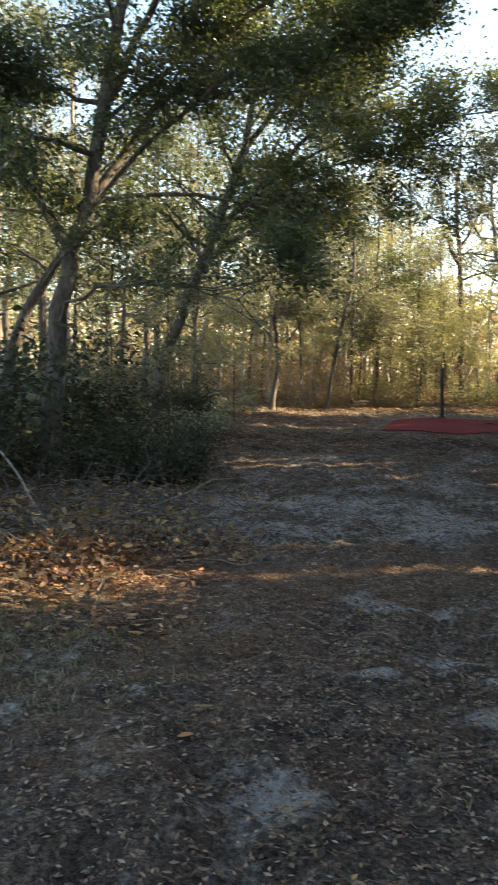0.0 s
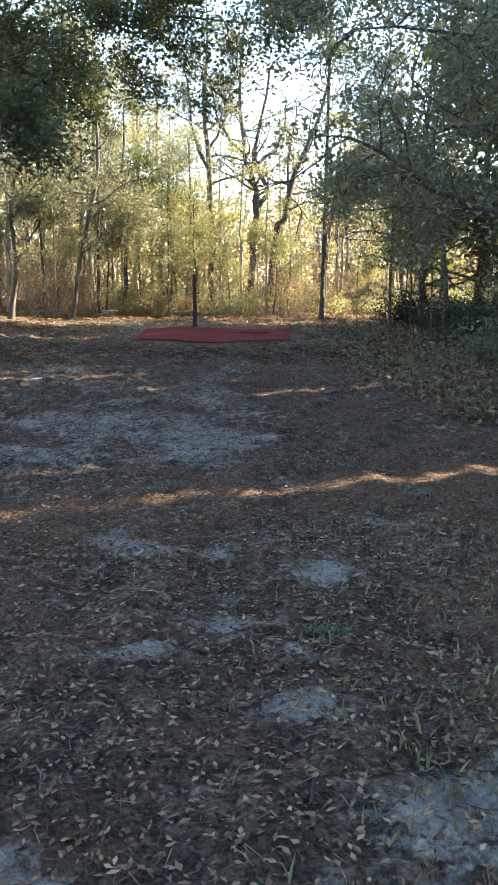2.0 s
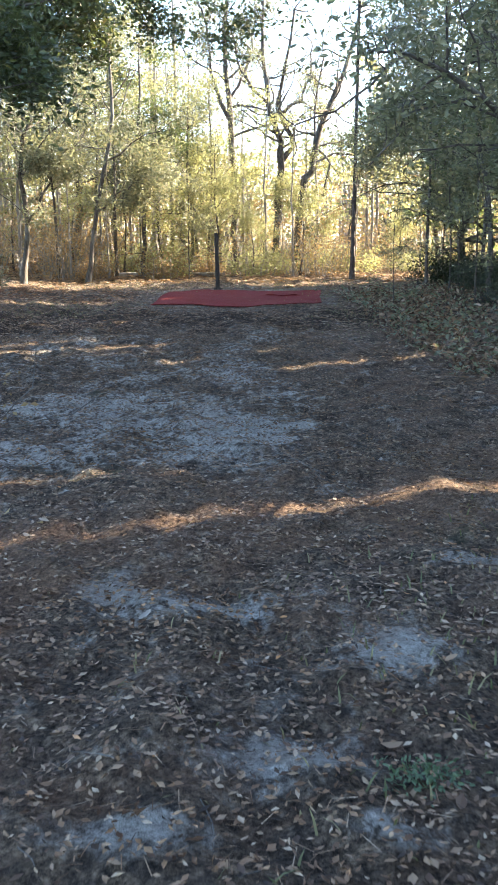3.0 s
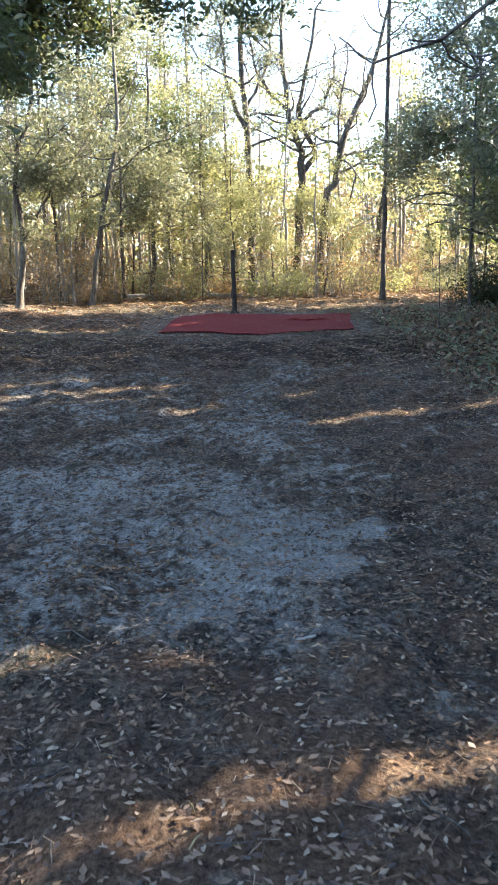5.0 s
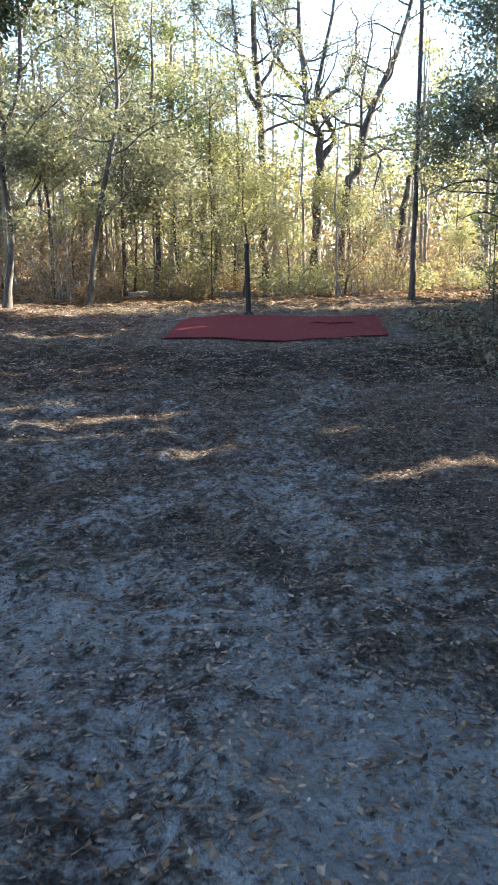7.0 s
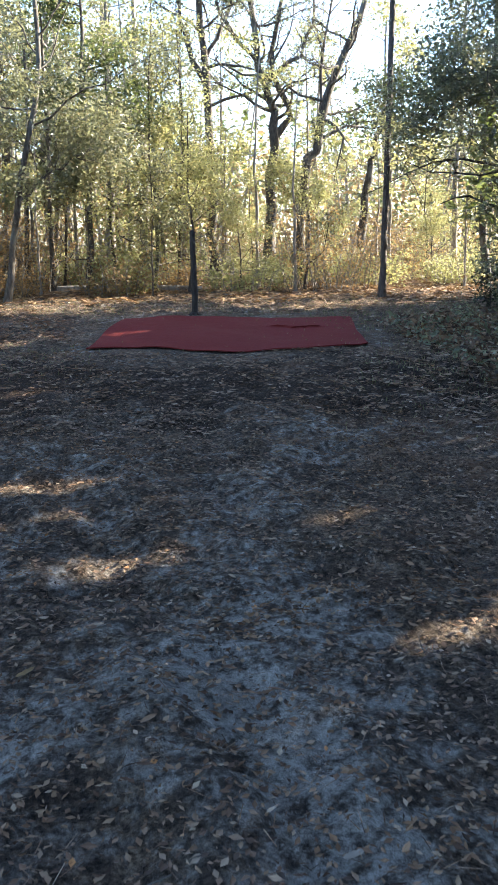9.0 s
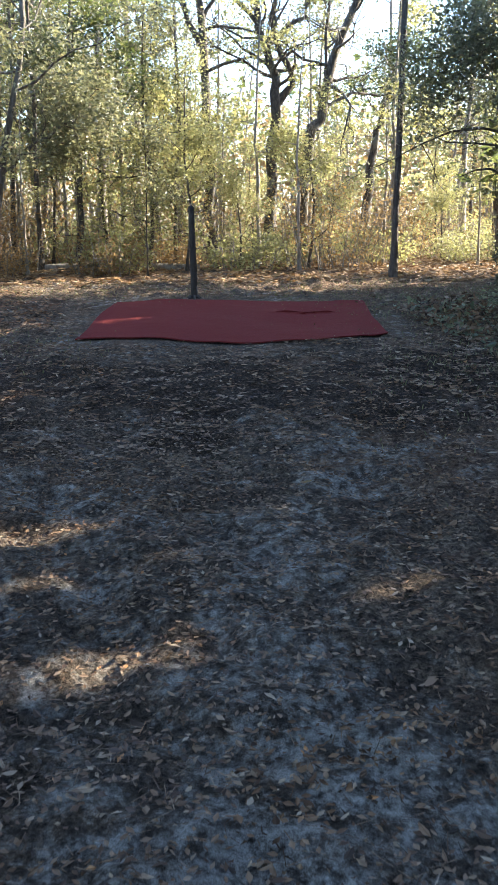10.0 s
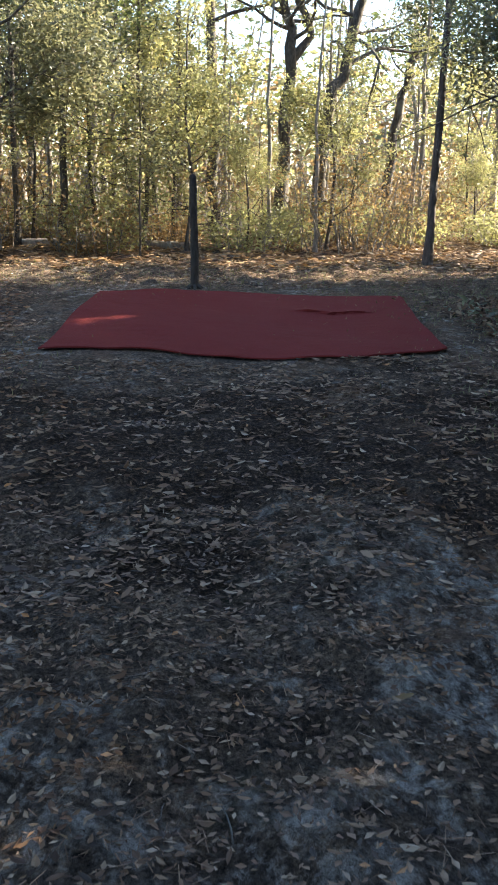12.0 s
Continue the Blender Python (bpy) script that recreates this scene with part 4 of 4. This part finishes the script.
chunks = {n: c for n, c in enumerate([litter(30000, -4.2, 4.8, -2.5, 13, 101, 0.023, litter_cover), litter(2000, -4.2, 4.8, 0, 20.5, 110, 0.062, lambda x, y: 0.6), litter(20000, -4.2, 5.0, 13, 17, 102, 0.040, litter_cover), litter(34000, -4.2, 5.0, 17, 21.4, 111, 0.055, litter_cover),
          litter(26000, -5, 7, 20.9, 28, 103, 0.07, litter_cover), litter(9000, 2.4, 6.5, 6, 21, 104, 0.075, litter_cover), litter(7000, -5.2, -2.6, 4, 21, 105, 0.07, litter_cover)])}
for n, (v, f) in chunks.items():
    v = v.reshape(-1, 6, 3)
    mid = v[:, 0]
    v = v[~((mid[:, 1] > 21.1) & (mid[:, 1] < 25.3) & (mid[:, 0] > -0.6) & (mid[:, 0] < 3.3))].reshape(-1, 3)
    k = np.arange(len(v) // 6)[:, None] * 6
    chunks[n] = (v, np.vstack([k + np.array([[0, 5, 4, 3]]), k + np.array([[0, 3, 2, 1]])]))
tagged(new("leaf_litter", joined("leaf_litter", chunks.values(), LITTER)), "fallen curled oak leaves strewn over the clearing", "leaves", kind="stuff")
chunks = [litter(24000, -9, 11, 27.3, 34, 106, 0.13, lambda x, y: 1.0), litter(9000, -14, 14, 34, 46, 107, 0.26, lambda x, y: 1.0)]
tagged(new("leaf_litter", joined("leaf_litter", chunks, FLOOR_DRY)), "dry orange-brown leaf litter on the sunlit wood floor", "leaves", kind="stuff")
chunks = [litter(3500, -4.5, -1.4, 5.2, 9.0, 108, 0.075, lambda x, y: 0.9), litter(2500, -5.0, -1.0, 22.4, 25.5, 109, 0.08, lambda x, y: 0.9)]
tagged(new("leaf_litter", joined("leaf_litter", chunks, LEAF_RUST)), "drift of dry orange-brown leaves on the bank", "leaves", kind="stuff")

# crumbs of leaf and bark between the leaves
r = np.random.default_rng(140)
n = 70000
c = np.stack([0.3 + 1.7 * np.clip(r.normal(size=n), -2.2, 2.2), 1.5 + 16.5 * r.random(n), np.zeros(n)], 1)
c[:, 2] = ground_z(c[:, 0], c[:, 1]) + r.uniform(0.006, 0.022, n)
v, f = leaf_arrays(r, c, 1, 0.001, 0.034)
lie = v.reshape(-1, 4, 3)
lie[:, :, 2] = c[:, None, 2] + 0.45 * (lie[:, :, 2] - c[:, None, 2])
tagged(new("leaf_crumbs", mesh_of("leaf_crumbs", lie.reshape(-1, 3), f, LITTER)), "crumbled leaf and bark fragments on the sandy floor", "leaves", kind="stuff")

# dry straw and needles
r = np.random.default_rng(141)
n = 15000
x, y = 0.3 + 1.9 * np.clip(r.normal(size=n), -2.2, 2.2), 1.5 + 16.5 * r.random(n)
a, ln = r.uniform(0, 6.283, n), r.uniform(0.02, 0.085, n)
d = np.stack([np.cos(a), np.sin(a), r.normal(0, 0.05, n)], 1) * ln[:, None] * 0.5
sd = np.stack([-np.sin(a), np.cos(a), np.zeros(n)], 1) * 0.0015
c = np.stack([x, y, ground_z(x, y) + r.uniform(0.012, 0.024, n)], 1)
v = np.stack([c - d - sd, c - d + sd, c + d + sd * 0.6, c + d - sd * 0.6], 1).reshape(-1, 3)
tagged(new("straw", mesh_of("straw", v, np.arange(n)[:, None] * 4 + np.array([[0, 1, 2, 3]]), LITTER)), "fine dry straw and needles on the floor", "straw", kind="stuff")

# ---- twigs and grass ----
r = np.random.default_rng(120)
w = Wood()
for k in range(420):
    x, y = r.uniform(-3, 4), r.uniform(2.5, 21)
    z = float(ground_z(x, y)) + 0.012
    w.tube(wander(r, (x, y, z), (r.normal(), r.normal(), 0), r.uniform(0.05, 0.20), 3, 0.25, 0.0) * np.array([1, 1, 0]) + np.array([0, 0, z]), [0.003, 0.0028, 0.0022, 0.0015], 4)
tagged(new("twig_litter", w.mesh("twig_litter", BARK_OAK)), "small dead twigs scattered on the floor", "twigs", kind="stuff")
w = Wood()
w.tube(smooth_path([(0.36, 3.62, 0.02), (0.40, 3.78, 0.03), (0.46, 3.92, 0.02)], 6), [0.006, 0.006, 0.0055, 0.005, 0.0045, 0.004, 0.003], 6, 0.06, r)
tagged(new("fallen_stick", w.mesh("fallen_stick", POST_WOOD)), "dark fallen stick lying on the sandy floor", "stick")


def fallen_leaf(x, y, size, turn, mat, label):
    """One larger curled leaf with a raised midrib line and stalk."""
    r = np.random.default_rng(int(x * 100 + y * 37) + 900)
    n, m = 9, 5
    a, b2 = np.meshgrid(np.linspace(-1, 1, n), np.linspace(-1, 1, m))
    half = 0.34 * np.sqrt(np.clip(1 - a * a, 0, 1)) + 0.01
    px, py = a * 0.5 * size, b2 * half * 0.44 * size
    pz = (0.10 * a * a + 0.16 * (b2 * half) ** 2 * 4 + 0.02 * np.sin(a * 9)) * size
    i = np.arange(n * m).reshape(m, n)
    q = np.stack([i[:-1, :-1], i[:-1, 1:], i[1:, 1:], i[1:, :-1]], -1).reshape(-1, 4)
    root = tagged(new("fallen_leaf"), label, "leaf", "larger fallen leaves")
    root.matrix_world = pose(x, y, float(ground_z(x, y)) + 0.02, r.uniform(-8, 8), r.uniform(-8, 8), turn)
    part("blade", mesh_of("blade", np.stack([px, py, pz], -1).reshape(-1, 3), q, mat, True), root)
    w = Wood()
    w.tube([(-0.5 * size, 0, 0.1 * size), (-0.62 * size, 0.02 * size, 0.1 * size), (-0.72 * size, 0, 0.06 * size)], [0.0014, 0.0012, 0.001], 4)
    part("stalk", w.mesh("stalk", TWIG), root)


for x, y, size, turn, mat, label in ((-0.96, 4.2, 0.10, 20, LEAF_DRY, "orange-brown fallen leaf on the dark floor"), (0.46, 8.4, 0.085, 10, PALE_LEAF, "pale tan fallen leaf on the floor"),
                                     (-0.16, 6.1, 0.09, 60, PALE_LEAF, "pale tan fallen leaf on the floor"), (1.03, 16.2, 0.075, 10, LEAF_DRY, "orange-brown fallen leaf on the dark floor"),
                                     (0.52, 3.0, 0.08, 80, PALE_LEAF, "pale tan fallen leaf on the floor"), (0.98, 3.7, 0.07, 100, PALE_LEAF, "pale tan fallen leaf on the floor"),
                                     (0.75, 11.9, 0.08, 170, PALE_LEAF, "pale tan fallen leaf on the floor"), (0.2, 11.5, 0.085, 15, PALE_LEAF, "pale tan fallen leaf on the floor"),
                                     (-0.35, 9.0, 0.09, 130, PALE_LEAF, "pale tan fallen leaf on the floor"), (0.62, 12.1, 0.07, 30, PALE_LEAF, "pale tan fallen leaf on the floor"),
                                     (1.35, 8.6, 0.07, 75, PALE_LEAF, "pale tan fallen leaf on the floor"), (-0.30, 13.2, 0.08, 40, LEAF_DRY, "orange-brown fallen leaf on the dark floor")):
    fallen_leaf(x, y, size, turn, mat, label)


def grass(count, seed, centres, spread, h):
    r = np.random.default_rng(seed)
    c = np.array(centres)[r.integers(0, len(centres), count)]
    x, y = c[:, 0] + r.normal(size=count) * c[:, 2] * spread, c[:, 1] + r.normal(size=count) * c[:, 2] * spread
    a, lean, ht = r.uniform(0, 6.283, count), r.uniform(0.2, 1.0, count), h * r.uniform(0.5, 1.3, count)
    base = np.stack([x, y, ground_z(x, y)], 1)
    side = np.stack([np.cos(a), np.sin(a), np.zeros(count)], 1) * 0.004
    lay = np.stack([-np.sin(a) * lean, np.cos(a) * lean, np.ones(count)], 1)
    m1, m2 = base + lay * ht[:, None] * 0.5, base + lay * ht[:, None] * np.array([1.25, 1.25, 0.8])
    v = np.stack([base - side, base + side, m1 + side * 0.8, m1 - side * 0.8, m2], 1).reshape(-1, 3)
    k = np.arange(count)[:, None] * 5
    return v, k


weed = tagged(new("weed"), "small fresh green weed on the sandy floor", "plant")
weed.location = (0.66, 4.92, float(ground_z(0.66, 4.92)))
r = np.random.default_rng(151)
v, f = leaf_arrays(r, r.normal(size=(90, 3)) * np.array([0.055, 0.035, 0.0]) + np.array([0, 0, 0.014]), 3, 0.015, 0.02, 0.5, 0.0, True)
part("leaves", mesh_of("leaves", v, f, WEED), weed)

spots = [(5.0, 22.5, 1.6), (4.6, 24.5, 1.5), (5.6, 20.6, 1.3), (4.2, 26.2, 1.8), (-2.2, 4.6, 0.9), (-2.8, 5.6, 0.8), (-1.4, 26.6, 1.5), (1.6, 26.8, 1.9), (-2.3, 21.0, 1.3), (3.8, 19.5, 1.2), (4.4, 17.0, 1.4), (1.4, 3.6, 0.7), (2.0, 5.5, 1.2)]
v, k = grass(15000, 130, spots, 0.7, 0.055)
tagged(new("grass", mesh_of("grass", v, [np.vstack([k + np.array([[0, 1, 2, 3]])]), k + np.array([[3, 2, 4]])], GRASS)), "sparse short dry grass tufts", "grass", kind="stuff")
